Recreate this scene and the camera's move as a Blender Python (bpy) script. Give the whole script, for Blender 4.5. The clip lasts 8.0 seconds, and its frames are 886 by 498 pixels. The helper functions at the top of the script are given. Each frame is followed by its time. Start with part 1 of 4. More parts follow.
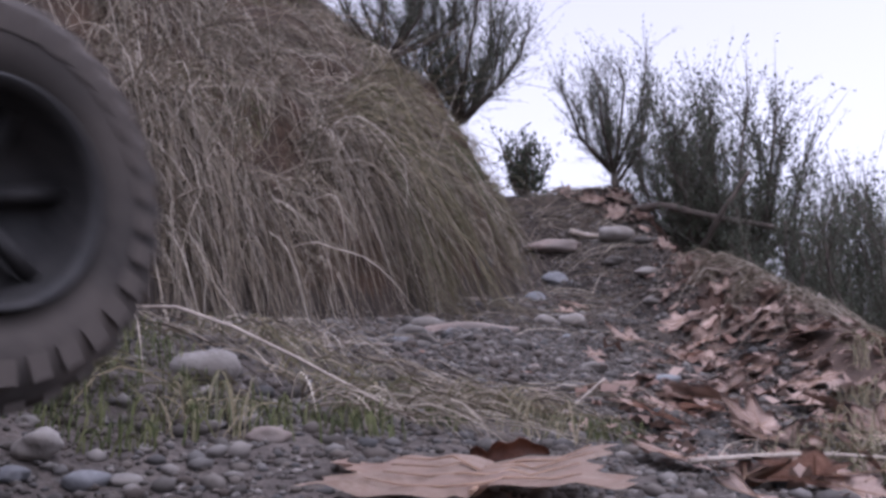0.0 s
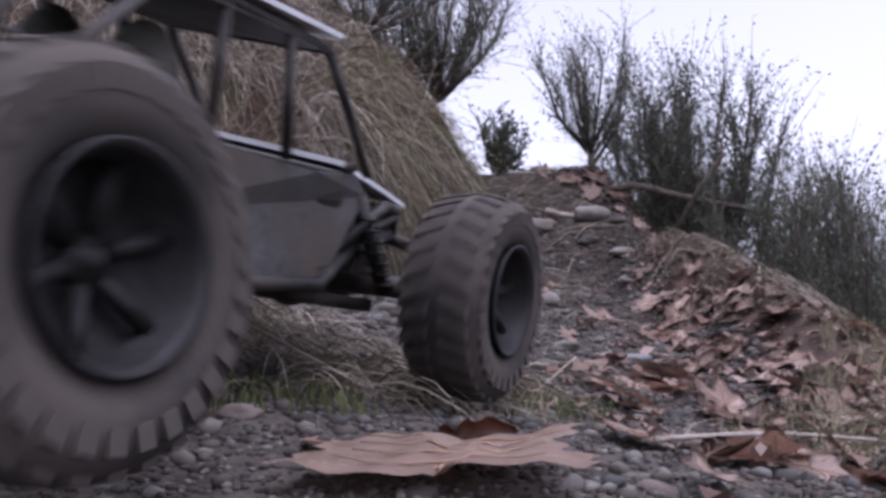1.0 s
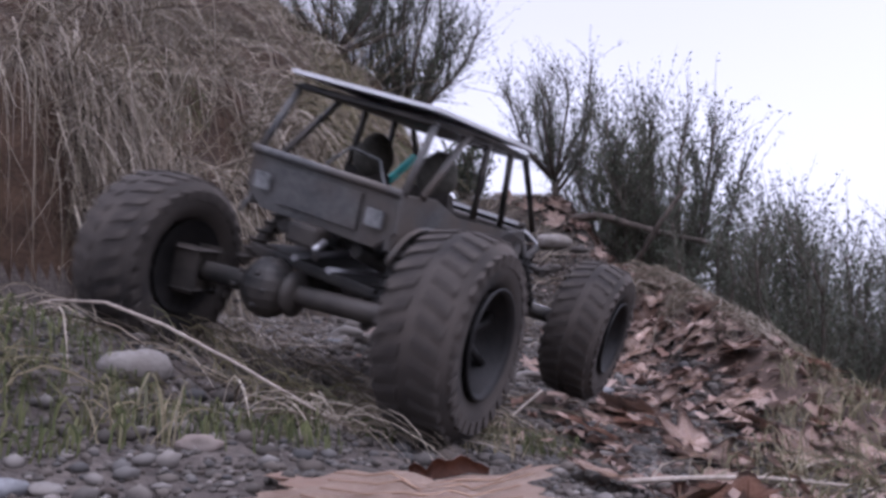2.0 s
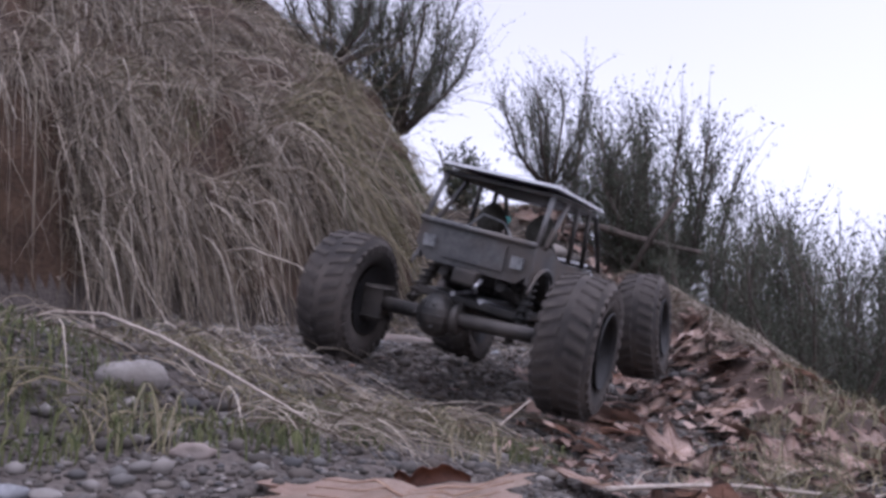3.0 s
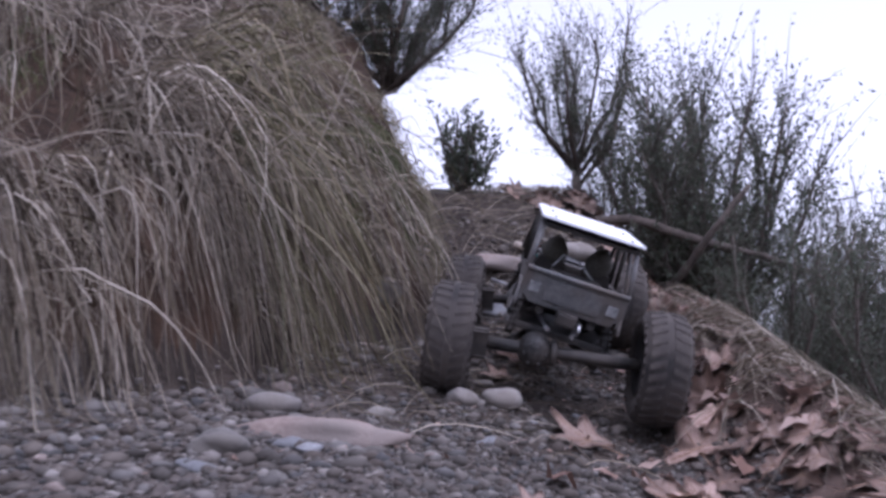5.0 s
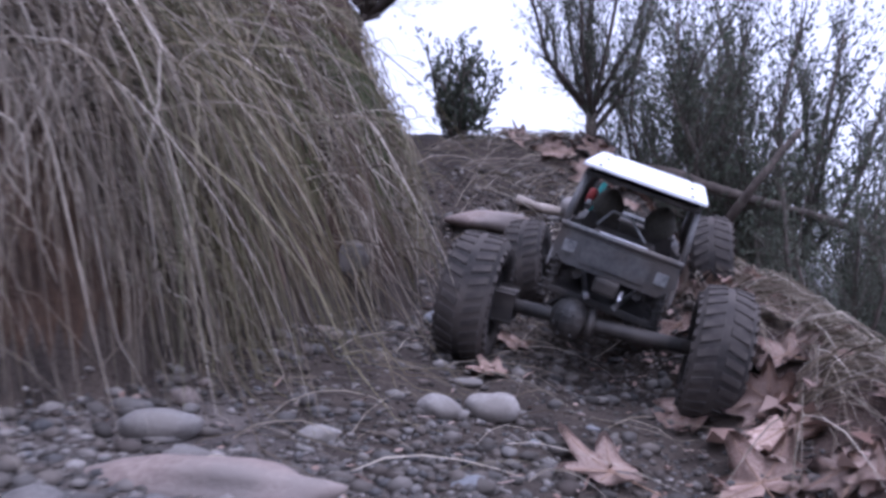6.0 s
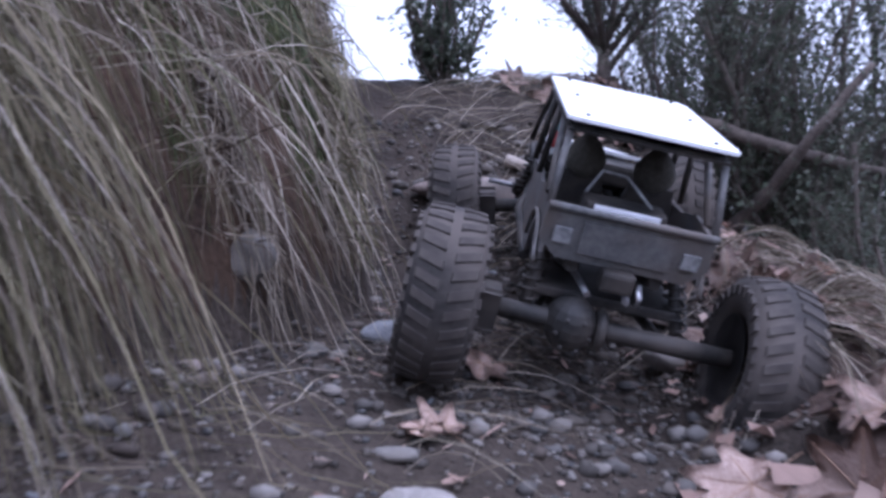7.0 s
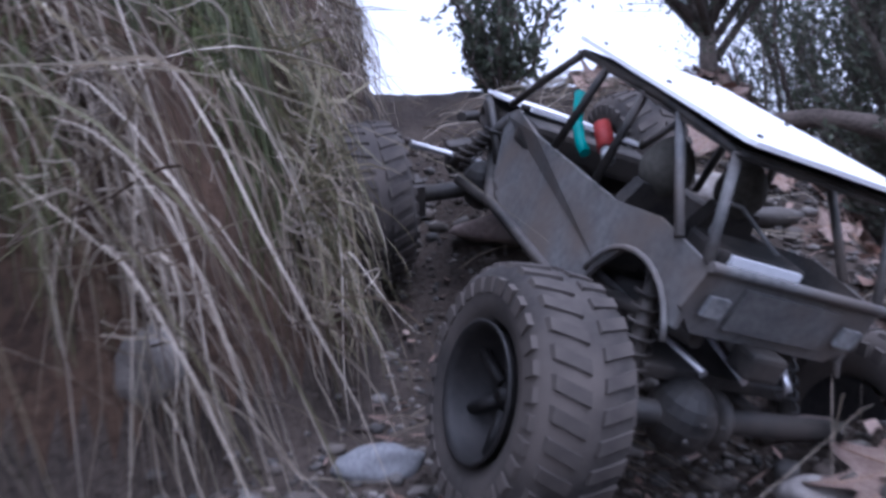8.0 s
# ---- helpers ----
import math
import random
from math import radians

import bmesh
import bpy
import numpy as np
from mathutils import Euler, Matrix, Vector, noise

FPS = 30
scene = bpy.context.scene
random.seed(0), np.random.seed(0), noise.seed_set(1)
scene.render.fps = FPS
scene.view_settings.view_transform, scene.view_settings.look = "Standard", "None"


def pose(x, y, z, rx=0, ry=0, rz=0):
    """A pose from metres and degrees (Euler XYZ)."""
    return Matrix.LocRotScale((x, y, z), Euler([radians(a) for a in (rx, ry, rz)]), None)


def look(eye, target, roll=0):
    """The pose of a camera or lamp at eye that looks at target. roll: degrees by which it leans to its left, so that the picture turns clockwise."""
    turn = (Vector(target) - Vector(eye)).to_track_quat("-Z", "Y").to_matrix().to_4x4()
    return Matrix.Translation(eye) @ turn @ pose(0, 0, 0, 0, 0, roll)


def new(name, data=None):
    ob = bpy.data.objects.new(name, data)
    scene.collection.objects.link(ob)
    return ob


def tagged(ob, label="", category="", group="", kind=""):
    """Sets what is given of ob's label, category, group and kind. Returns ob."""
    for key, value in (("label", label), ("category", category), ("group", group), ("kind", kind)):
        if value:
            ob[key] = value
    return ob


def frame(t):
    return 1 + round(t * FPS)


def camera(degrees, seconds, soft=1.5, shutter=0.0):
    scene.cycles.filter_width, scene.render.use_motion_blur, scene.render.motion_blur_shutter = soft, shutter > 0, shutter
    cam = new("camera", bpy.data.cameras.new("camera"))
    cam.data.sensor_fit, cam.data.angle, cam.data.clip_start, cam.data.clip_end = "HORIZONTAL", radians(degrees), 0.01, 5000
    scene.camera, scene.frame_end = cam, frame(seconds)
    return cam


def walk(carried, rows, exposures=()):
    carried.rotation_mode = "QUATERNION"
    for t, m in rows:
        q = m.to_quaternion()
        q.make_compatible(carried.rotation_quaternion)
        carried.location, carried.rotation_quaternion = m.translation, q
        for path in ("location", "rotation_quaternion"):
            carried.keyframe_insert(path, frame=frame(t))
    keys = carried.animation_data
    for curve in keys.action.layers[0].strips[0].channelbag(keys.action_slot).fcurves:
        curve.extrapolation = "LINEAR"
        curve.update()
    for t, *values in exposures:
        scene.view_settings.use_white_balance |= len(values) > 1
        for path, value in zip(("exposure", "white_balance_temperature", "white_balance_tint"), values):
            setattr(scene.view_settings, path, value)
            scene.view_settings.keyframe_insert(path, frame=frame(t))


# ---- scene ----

# ---------- camera ----------
cam = camera(54, 8.0, soft=3.2, shutter=0.5)
PATH = [
    (0, pose(0.000, -0.000, 0.112, 98.00, 0, -0.00) @ pose(0, 0, 0, 0, 0, -2.15)),
    (0.5, pose(0.003, -0.005, 0.112, 97.25, 0, -0.48) @ pose(0, 0, 0, 0, 0, -2.17)),
    (1, pose(0.003, -0.003, 0.113, 96.45, 0, -1.44) @ pose(0, 0, 0, 0, 0, -1.71)),
    (1.5, pose(0.002, -0.001, 0.111, 97.22, 0, -3.42) @ pose(0, 0, 0, 0, 0, -0.94)),
    (2, pose(-0.005, 0.008, 0.119, 97.84, 0, -4.23) @ pose(0, 0, 0, 0, 0, -0.04)),
    (3.5, pose(0.008, -0.016, 0.122, 98.44, 0, -4.38) @ pose(0, 0, 0, 0, 0, 0.28)),
    (4, pose(0.022, 0.131, 0.185, 96.94, 0, -4.58) @ pose(0, 0, 0, 0, 0, 1.43)),
    (5.5, pose(0.103, 0.585, 0.254, 95.32, 0, -2.96) @ pose(0, 0, 0, 0, 0, 2.08)),
    (6, pose(0.123, 0.712, 0.274, 93.13, 0, -2.94) @ pose(0, 0, 0, 0, 0, 2.30)),
    (6.5, pose(0.166, 0.853, 0.301, 91.16, 0, -3.11) @ pose(0, 0, 0, 0, 0, 2.20)),
    (7, pose(0.203, 0.979, 0.322, 89.77, 0, -1.29) @ pose(0, 0, 0, 0, 0, 1.53)),
    (7.5, pose(0.239, 1.098, 0.353, 89.16, 0, 2.60) @ pose(0, 0, 0, 0, 0, 1.34)),
    (8, pose(0.272, 1.222, 0.359, 90.90, 0, 6.91) @ pose(0, 0, 0, 0, 0, -0.96)),
]
walk(cam, PATH, [(0, 0.72, 5600, 29), (4.2, 0.75, 5550, 29), (5.5, 0.93, 5250, 32), (8, 1.14, 5000, 26)])

# ---------- world and sun ----------
world = bpy.data.worlds.new("world")
scene.world = world
world.use_nodes = True
wt = world.node_tree
sky = wt.nodes.new("ShaderNodeTexSky")
sky.sky_type, sky.sun_disc = "NISHITA", False
sky.sun_elevation, sky.sun_rotation = radians(70), radians(145)
sky.dust_density = 4.0
pale = wt.nodes.new("ShaderNodeHueSaturation")
pale.inputs["Saturation"].default_value = 0.10
pale.inputs["Value"].default_value = 1.15
wt.links.new(sky.outputs[0], pale.inputs["Color"])
wt.links.new(pale.outputs[0], wt.nodes["Background"].inputs["Color"])
wt.nodes["Background"].inputs["Strength"].default_value = 0.15
sun = new("sun", bpy.data.lights.new("sun", "SUN"))
sun.data.energy, sun.data.angle, sun.data.color = 0.25, radians(40), (1.0, 0.98, 0.96)
sun.matrix_world = look((0.5, -0.7, 2.4), (0, 0, 0))


# ---------- materials ----------
def material(name, dark, light, rough=0.9, scale=40.0, fine=300.0, bump=0.3, metal=0.0, vary=0.0, island=0.0, depth=0.002, spec=0.3, dust=None):
    """A worn surface: two scales of noise between two colours, grain in the relief, and a shade of its own for each piece."""
    m = bpy.data.materials.new(name)
    m.use_nodes = True
    t = m.node_tree
    b = t.nodes["Principled BSDF"]
    co = t.nodes.new("ShaderNodeTexCoord")
    n1, n2 = t.nodes.new("ShaderNodeTexNoise"), t.nodes.new("ShaderNodeTexNoise")
    n1.inputs["Scale"].default_value, n2.inputs["Scale"].default_value = scale, fine
    n1.inputs["Detail"].default_value = n2.inputs["Detail"].default_value = 4
    for n in (n1, n2):
        t.links.new(co.outputs["Object"], n.inputs["Vector"])
    mix = t.nodes.new("ShaderNodeMath")
    mix.operation = "MULTIPLY_ADD"
    mix.inputs[1].default_value = 0.45
    t.links.new(n2.outputs["Fac"], mix.inputs[0])
    half = t.nodes.new("ShaderNodeMath")
    half.operation = "MULTIPLY"
    half.inputs[1].default_value = 0.55
    t.links.new(n1.outputs["Fac"], half.inputs[0])
    t.links.new(half.outputs[0], mix.inputs[2])
    ramp = t.nodes.new("ShaderNodeValToRGB")
    ramp.color_ramp.elements[0].position, ramp.color_ramp.elements[1].position = 0.36, 0.64
    ramp.color_ramp.elements[0].color, ramp.color_ramp.elements[1].color = (*dark, 1), (*light, 1)
    t.links.new(mix.outputs[0], ramp.inputs[0])
    out = ramp.outputs[0]
    if dust:
        n3 = t.nodes.new("ShaderNodeTexNoise")
        n3.inputs["Scale"].default_value, n3.inputs["Detail"].default_value = scale * 0.6, 6
        t.links.new(co.outputs["Object"], n3.inputs["Vector"])
        r3 = t.nodes.new("ShaderNodeValToRGB")
        r3.color_ramp.elements[0].position, r3.color_ramp.elements[1].position = 0.42, 0.62
        t.links.new(n3.outputs["Fac"], r3.inputs[0])
        mx = t.nodes.new("ShaderNodeMix")
        mx.data_type = "RGBA"
        t.links.new(r3.outputs[0], mx.inputs["Factor"])
        t.links.new(out, mx.inputs["A"])
        mx.inputs["B"].default_value = (*dust, 1)
        out = mx.outputs["Result"]
    if vary or island:
        hsv = t.nodes.new("ShaderNodeHueSaturation")
        src = t.nodes.new("ShaderNodeObjectInfo").outputs["Random"] if vary else t.nodes.new("ShaderNodeNewGeometry").outputs["Random Per Island"]
        span = vary or island
        rng = t.nodes.new("ShaderNodeMapRange")
        rng.inputs["To Min"].default_value, rng.inputs["To Max"].default_value = 1 - span, 1 + span
        t.links.new(src, rng.inputs["Value"])
        t.links.new(rng.outputs[0], hsv.inputs["Value"])
        t.links.new(out, hsv.inputs["Color"])
        out = hsv.outputs[0]
    t.links.new(out, b.inputs["Base Color"])
    bp = t.nodes.new("ShaderNodeBump")
    bp.inputs["Strength"].default_value, bp.inputs["Distance"].default_value = bump, depth
    t.links.new(mix.outputs[0], bp.inputs["Height"])
    t.links.new(bp.outputs[0], b.inputs["Normal"])
    b.inputs["Roughness"].default_value, b.inputs["Metallic"].default_value = rough, metal
    b.inputs["Specular IOR Level"].default_value = spec
    return m


def tinted(name, colours, rough=0.7, thin=0.0):
    """Many small pieces in one mesh, each with one of a run of colours."""
    m = bpy.data.materials.new(name)
    m.use_nodes = True
    t = m.node_tree
    b = t.nodes["Principled BSDF"]
    g = t.nodes.new("ShaderNodeNewGeometry")
    ramp = t.nodes.new("ShaderNodeValToRGB")
    ramp.color_ramp.elements[0].color = (*colours[0], 1)
    ramp.color_ramp.elements[1].color = (*colours[-1], 1)
    for i, c in enumerate(colours[1:-1], 1):
        e = ramp.color_ramp.elements.new(i / (len(colours) - 1))
        e.color = (*c, 1)
    t.links.new(g.outputs["Random Per Island"], ramp.inputs[0])
    n = t.nodes.new("ShaderNodeTexNoise")
    n.inputs["Scale"].default_value = 60
    hsv = t.nodes.new("ShaderNodeHueSaturation")
    rng = t.nodes.new("ShaderNodeMapRange")
    rng.inputs["To Min"].default_value, rng.inputs["To Max"].default_value = 0.6, 1.4
    t.links.new(n.outputs["Fac"], rng.inputs["Value"])
    t.links.new(rng.outputs[0], hsv.inputs["Value"])
    t.links.new(ramp.outputs[0], hsv.inputs["Color"])
    t.links.new(hsv.outputs[0], b.inputs["Base Color"])
    b.inputs["Roughness"].default_value, b.inputs["Specular IOR Level"].default_value = rough, 0.25
    if thin:
        tr = t.nodes.new("ShaderNodeBsdfTranslucent")
        t.links.new(hsv.outputs[0], tr.inputs["Color"])
        ms = t.nodes.new("ShaderNodeMixShader")
        ms.inputs[0].default_value = thin
        t.links.new(b.outputs[0], ms.inputs[1])
        t.links.new(tr.outputs[0], ms.inputs[2])
        t.links.new(ms.outputs[0], t.nodes["Material Output"].inputs["Surface"])
    return m


GRAVEL_SOIL = material("gravel_soil", (0.028, 0.023, 0.02), (0.105, 0.088, 0.076), 0.95, 25, 260, 1.0, depth=0.005)
BANK_SOIL = material("bank_soil", (0.016, 0.009, 0.005), (0.058, 0.035, 0.021), 0.97, 18, 160, 0.9, depth=0.006)
# Damp dark earth; the bank's shade is put into this colour as well.
DAMP_SHADED_SOIL = material("damp_shaded_soil", (0.014, 0.010, 0.007), (0.054, 0.041, 0.031), 0.9, 22, 240, 1.0, depth=0.006)
LITTER_SOIL = material("litter_soil", (0.034, 0.023, 0.018), (0.109, 0.075, 0.058), 0.95, 22, 220, 0.9, depth=0.004)
FAR_SOIL = material("far_soil", (0.035, 0.032, 0.02), (0.095, 0.08, 0.055), 0.95, 3, 40, 0.6, depth=0.01)
STONE = material("stone", (0.083, 0.076, 0.071), (0.190, 0.178, 0.165), 0.8, 28, 260, 0.5, vary=0.35, depth=0.004, dust=(0.107, 0.095, 0.083))
PALE_STONE = material("pale_stone", (0.153, 0.138, 0.126), (0.294, 0.274, 0.253), 0.8, 30, 260, 0.5, vary=0.18, depth=0.004, dust=(0.130, 0.115, 0.100))
SLATE = material("slate_stone", (0.098, 0.100, 0.104), (0.203, 0.205, 0.210), 0.75, 25, 380, 0.3, vary=0.2, depth=0.001)
PINK_STONE = material("brown_stone", (0.152, 0.116, 0.100), (0.288, 0.232, 0.200), 0.85, 24, 240, 0.5, vary=0.15, depth=0.004, dust=(0.160, 0.136, 0.120))
GRIT = tinted("grit", [(0.040, 0.035, 0.030), (0.082, 0.073, 0.064), (0.055, 0.054, 0.053), (0.19, 0.172, 0.155), (0.048, 0.038, 0.031), (0.10, 0.085, 0.072), (0.062, 0.055, 0.048)], 0.85)
LEAF = material("dead_leaf", (0.230, 0.141, 0.107), (0.459, 0.345, 0.284), 0.5, 45, 420, 0.5, vary=0.3, depth=0.001, spec=0.5)
PALE_LEAF = material("pale_leaf", (0.25, 0.17, 0.125), (0.46, 0.36, 0.295), 0.6, 30, 380, 0.5, depth=0.001, spec=0.4, dust=(0.36, 0.255, 0.20))
RUST_LEAF = material("rust_leaf", (0.085, 0.032, 0.018), (0.19, 0.08, 0.045), 0.55, 50, 380, 0.4, depth=0.001, spec=0.4)
LEAF_VEIN = material("leaf_vein", (0.20, 0.12, 0.08), (0.33, 0.22, 0.15), 0.7, 60, 400, 0.2)
SHED = tinted("shed_leaves", [(0.101, 0.061, 0.047), (0.260, 0.180, 0.145), (0.173, 0.109, 0.083), (0.347, 0.260, 0.217), (0.138, 0.079, 0.058), (0.231, 0.156, 0.123)], 0.6, 0.15)
DRY_GRASS = tinted("dry_grass", [(0.045, 0.032, 0.021), (0.30, 0.255, 0.20), (0.10, 0.075, 0.050), (0.50, 0.44, 0.365), (0.08, 0.067, 0.040), (0.22, 0.18, 0.13), (0.036, 0.026, 0.019), (0.13, 0.102, 0.068), (0.37, 0.32, 0.255), (0.055, 0.039, 0.027)], 0.65, 0.2)
GREEN_GRASS = tinted("green_grass", [(0.085, 0.08, 0.042), (0.14, 0.125, 0.065), (0.27, 0.225, 0.145), (0.065, 0.066, 0.034), (0.19, 0.155, 0.1)], 0.65, 0.2)
MOSS = tinted("moss", [(0.038, 0.046, 0.018), (0.065, 0.075, 0.028), (0.10, 0.10, 0.045)], 0.9, 0.1)
HEATHER = tinted("heather", [(0.035, 0.042, 0.018), (0.07, 0.08, 0.038), (0.05, 0.045, 0.024), (0.10, 0.105, 0.055)], 0.8, 0.15)
DEAD_WOOD = material("dead_wood", (0.20, 0.165, 0.135), (0.38, 0.33, 0.28), 0.85, 40, 300, 0.6, depth=0.003)
BARK = material("bark", (0.05, 0.04, 0.034), (0.14, 0.115, 0.095), 0.92, 40, 300, 0.7, depth=0.003)
FOLIAGE = tinted("foliage", [(0.064, 0.083, 0.056), (0.098, 0.112, 0.075), (0.083, 0.090, 0.068), (0.128, 0.135, 0.098)], 0.55, 0.4)
TWIG = tinted("twigs", [(0.064, 0.053, 0.046), (0.104, 0.088, 0.072), (0.080, 0.080, 0.056)], 0.8)
RUBBER = material("dusty_rubber", (0.020, 0.018, 0.017), (0.048, 0.043, 0.038), 0.9, 22, 240, 0.4, depth=0.0008, dust=(0.078, 0.066, 0.057))
RIM_BLACK = material("rim_black", (0.008, 0.008, 0.008), (0.022, 0.02, 0.019), 0.6, 60, 300, 0.2, spec=0.3)
BLACK = material("black_plastic", (0.010, 0.010, 0.010), (0.032, 0.030, 0.027), 0.55, 50, 300, 0.2, dust=(0.060, 0.052, 0.045))
PRIMER = material("grey_body", (0.062, 0.064, 0.066), (0.145, 0.142, 0.138), 0.65, 28, 220, 0.2, dust=(0.11, 0.092, 0.078))
WHITE = material("white_panel", (0.72, 0.73, 0.76), (0.86, 0.87, 0.9), 0.35, 25, 160, 0.05, spec=0.5)
LAMP_LENS = material("pale_lens", (0.12, 0.125, 0.13), (0.30, 0.305, 0.30), 0.45, 140, 300, 0.1, spec=0.5)
STEEL = material("steel", (0.32, 0.32, 0.33), (0.55, 0.55, 0.56), 0.4, 60, 300, 0.1, metal=0.8)
TEAL = material("teal_hose", (0.0, 0.22, 0.20), (0.01, 0.36, 0.33), 0.45, 60, 300, 0.05)
RED = material("red_plastic", (0.20, 0.02, 0.018), (0.30, 0.04, 0.032), 0.6, 60, 300, 0.05)
SEAT_CLOTH = material("seat_cloth", (0.018, 0.018, 0.018), (0.05, 0.047, 0.044), 0.85, 70, 400, 0.3, dust=(0.06, 0.053, 0.047))
HIDE = material("dusty_cloth", (0.05, 0.048, 0.04), (0.10, 0.095, 0.08), 0.9, 60, 300, 0.3)


# ---------- ground ----------
PATH_Y = [-70, 0, 0.3, 0.49, 0.6, 0.85, 1.05, 1.33, 1.54, 1.68, 1.8, 1.9, 1.98, 2.08, 2.18, 2.3, 2.55, 3.4, 84]
PATH_Z = [0.02, 0.03, 0.05, 0.064, 0.07, 0.09, 0.118, 0.15, 0.185, 0.215, 0.255, 0.305, 0.38, 0.47, 0.545, 0.575, 0.585, 0.5, -0.84]
FOOT = [(-4.2, 0.42), (-1.26, 0.80), (-0.588, 0.98), (-0.392, 1.075), (-0.252, 1.16), (-0.126, 1.275), (-0.056, 1.385),
        (0.016, 1.52), (0.112, 1.68), (0.156, 1.77), (0.145, 1.87), (0.118, 1.98), (0.08, 2.17), (-0.06, 2.8), (-0.84, 5.6)]
BANK_D = [0, 0.022, 0.05, 0.10, 0.20, 0.40, 0.8, 1.4, 2.8, 8.4]
BANK_H = [0, 0.10, 0.20, 0.29, 0.40, 0.56, 0.80, 1.0, 1.3, 1.6]


def smooth(a, b, v):
    s = np.clip((v - a) / (b - a), 0, 1)
    return s * s * (3 - 2 * s)


def bank_depth(x, y):
    """How far behind the bank's foot a point of the plan lies; negative on the path."""
    x, y = np.asarray(x, float), np.asarray(y, float)
    best, sign = np.full(np.broadcast(x, y).shape, 1e9), np.ones(np.broadcast(x, y).shape)
    for (ax, ay), (bx, by) in zip(FOOT, FOOT[1:]):
        ux, uy = bx - ax, by - ay
        s = np.clip(((x - ax) * ux + (y - ay) * uy) / (ux * ux + uy * uy), 0, 1)
        d = np.hypot(x - ax - s * ux, y - ay - s * uy)
        side = ux * (y - ay) - uy * (x - ax)
        sign = np.where(d < best - 1e-9, np.where(side > 0, 1.0, -1.0), sign)
        best = np.minimum(best, d)
    return best * sign


def height(x, y):
    """The ground's height: path, berm, drop beyond the berm, and the bank."""
    x, y = np.asarray(x, float), np.asarray(y, float)
    z = np.interp(y, PATH_Y, PATH_Z)
    pivot = np.interp(y, [0.9, 1.2, 1.55], [0.05, 0.15, 0.3])
    tilt = np.interp(y, [0.2, 0.45, 1.0, 1.3, 1.5, 1.75, 2.0], [0, 0.15, 0.15, 0.14, 0.2, 0.15, 0])
    z = z - tilt * np.clip(x - pivot, -0.4, 0.2)
    z = z + 0.3 * np.clip(-0.16 - x, 0, 0.35) * smooth(0.75, 0.4, y) * smooth(-0.6, -0.2, y)
    rut = np.interp(y, [0.48, 0.64, 0.93, 1.11], [-0.22, -0.16, 0.02, 0.06])
    z = z + 0.034 * np.exp(-((x - rut) / 0.075) ** 2) * smooth(0.4, 0.55, y) * smooth(1.3, 1.0, y)
    berm = np.interp(y, [0.28, 0.63, 0.98, 1.4, 1.6, 1.8, 2.0], [0, 0.02, 0.05, 0.10, 0.12, 0.09, 0.0])
    z = z + berm * smooth(0.36, 0.52, x)
    edge = np.interp(y, [-28, 0.0, 0.7, 0.98, 1.54, 1.82, 2.1, 2.5, 3.5], [12, 0.62, 0.46, 0.48, 0.53, 0.55, 0.48, 0.42, 0.4])
    over = np.clip(x - edge, 0, None)
    z = z - (0.85 + 0.4 * smooth(1.7, 2.0, y)) * np.minimum(over, 0.7) - 0.02 * np.clip(over - 0.7, 0, 40)
    return z + np.interp(bank_depth(x, y), BANK_D, BANK_H)

class Lattice:
    """Smooth random values over the plan."""
    def __init__(self, seed, cell):
        self.v, self.cell = np.random.default_rng(seed).uniform(-1, 1, (64, 64)), cell

    def __call__(self, x, y):
        u, v = np.asarray(x) / self.cell, np.asarray(y) / self.cell
        i, j = np.floor(u).astype(int), np.floor(v).astype(int)
        a, b = u - i, v - j
        a, b = a * a * (3 - 2 * a), b * b * (3 - 2 * b)
        g = lambda p, q: self.v[p % 64, q % 64]
        return (g(i, j) * (1 - a) + g(i + 1, j) * a) * (1 - b) + (g(i, j + 1) * (1 - a) + g(i + 1, j + 1) * a) * b


ROUGH = [(Lattice(3, 0.19), 0.010), (Lattice(4, 0.06), 0.0035), (Lattice(5, 0.021), 0.003), (Lattice(9, 0.0125), 0.002)]
LUMPS = [(Lattice(6, 0.31), 0.05), (Lattice(7, 0.13), 0.042), (Lattice(8, 0.05), 0.018)]


def surface(x, y):
    """The ground with its bumps; the bank is lumpier than the path."""
    z = height(x, y)
    near = smooth(9, 3, np.hypot(x, y))
    steep = smooth(0.0, 0.1, bank_depth(x, y))
    for f, a in ROUGH:
        z = z + a * near * f(x, y) * (0.55 + 0.45 * steep)
    for f, a in LUMPS:
        z = z + a * near * steep * f(x, y)
    return z


def surface_normal(x, y, e=0.012):
    nx, ny = (surface(x - e, y) - surface(x + e, y)) / (2 * e), (surface(x, y - e) - surface(x, y + e)) / (2 * e)
    n = np.stack([nx, ny, np.ones_like(nx)], -1)
    return n / np.linalg.norm(n, axis=-1, keepdims=True)


def mesh_object(name, verts, faces, mats, parent=None, index=None, flat=False):
    me = bpy.data.meshes.new(name)
    me.from_pydata([tuple(v) for v in verts] if not isinstance(verts, np.ndarray) else verts.tolist(), [], faces if isinstance(faces, list) else faces.tolist())
    for m in (mats if isinstance(mats, (list, tuple)) else [mats]):
        me.materials.append(m)
    if index is not None:
        me.polygons.foreach_set("material_index", index)
    if not flat:
        me.polygons.foreach_set("use_smooth", [True] * len(me.polygons))
    me.update()
    ob = new(name, me)
    ob.parent = parent
    return ob


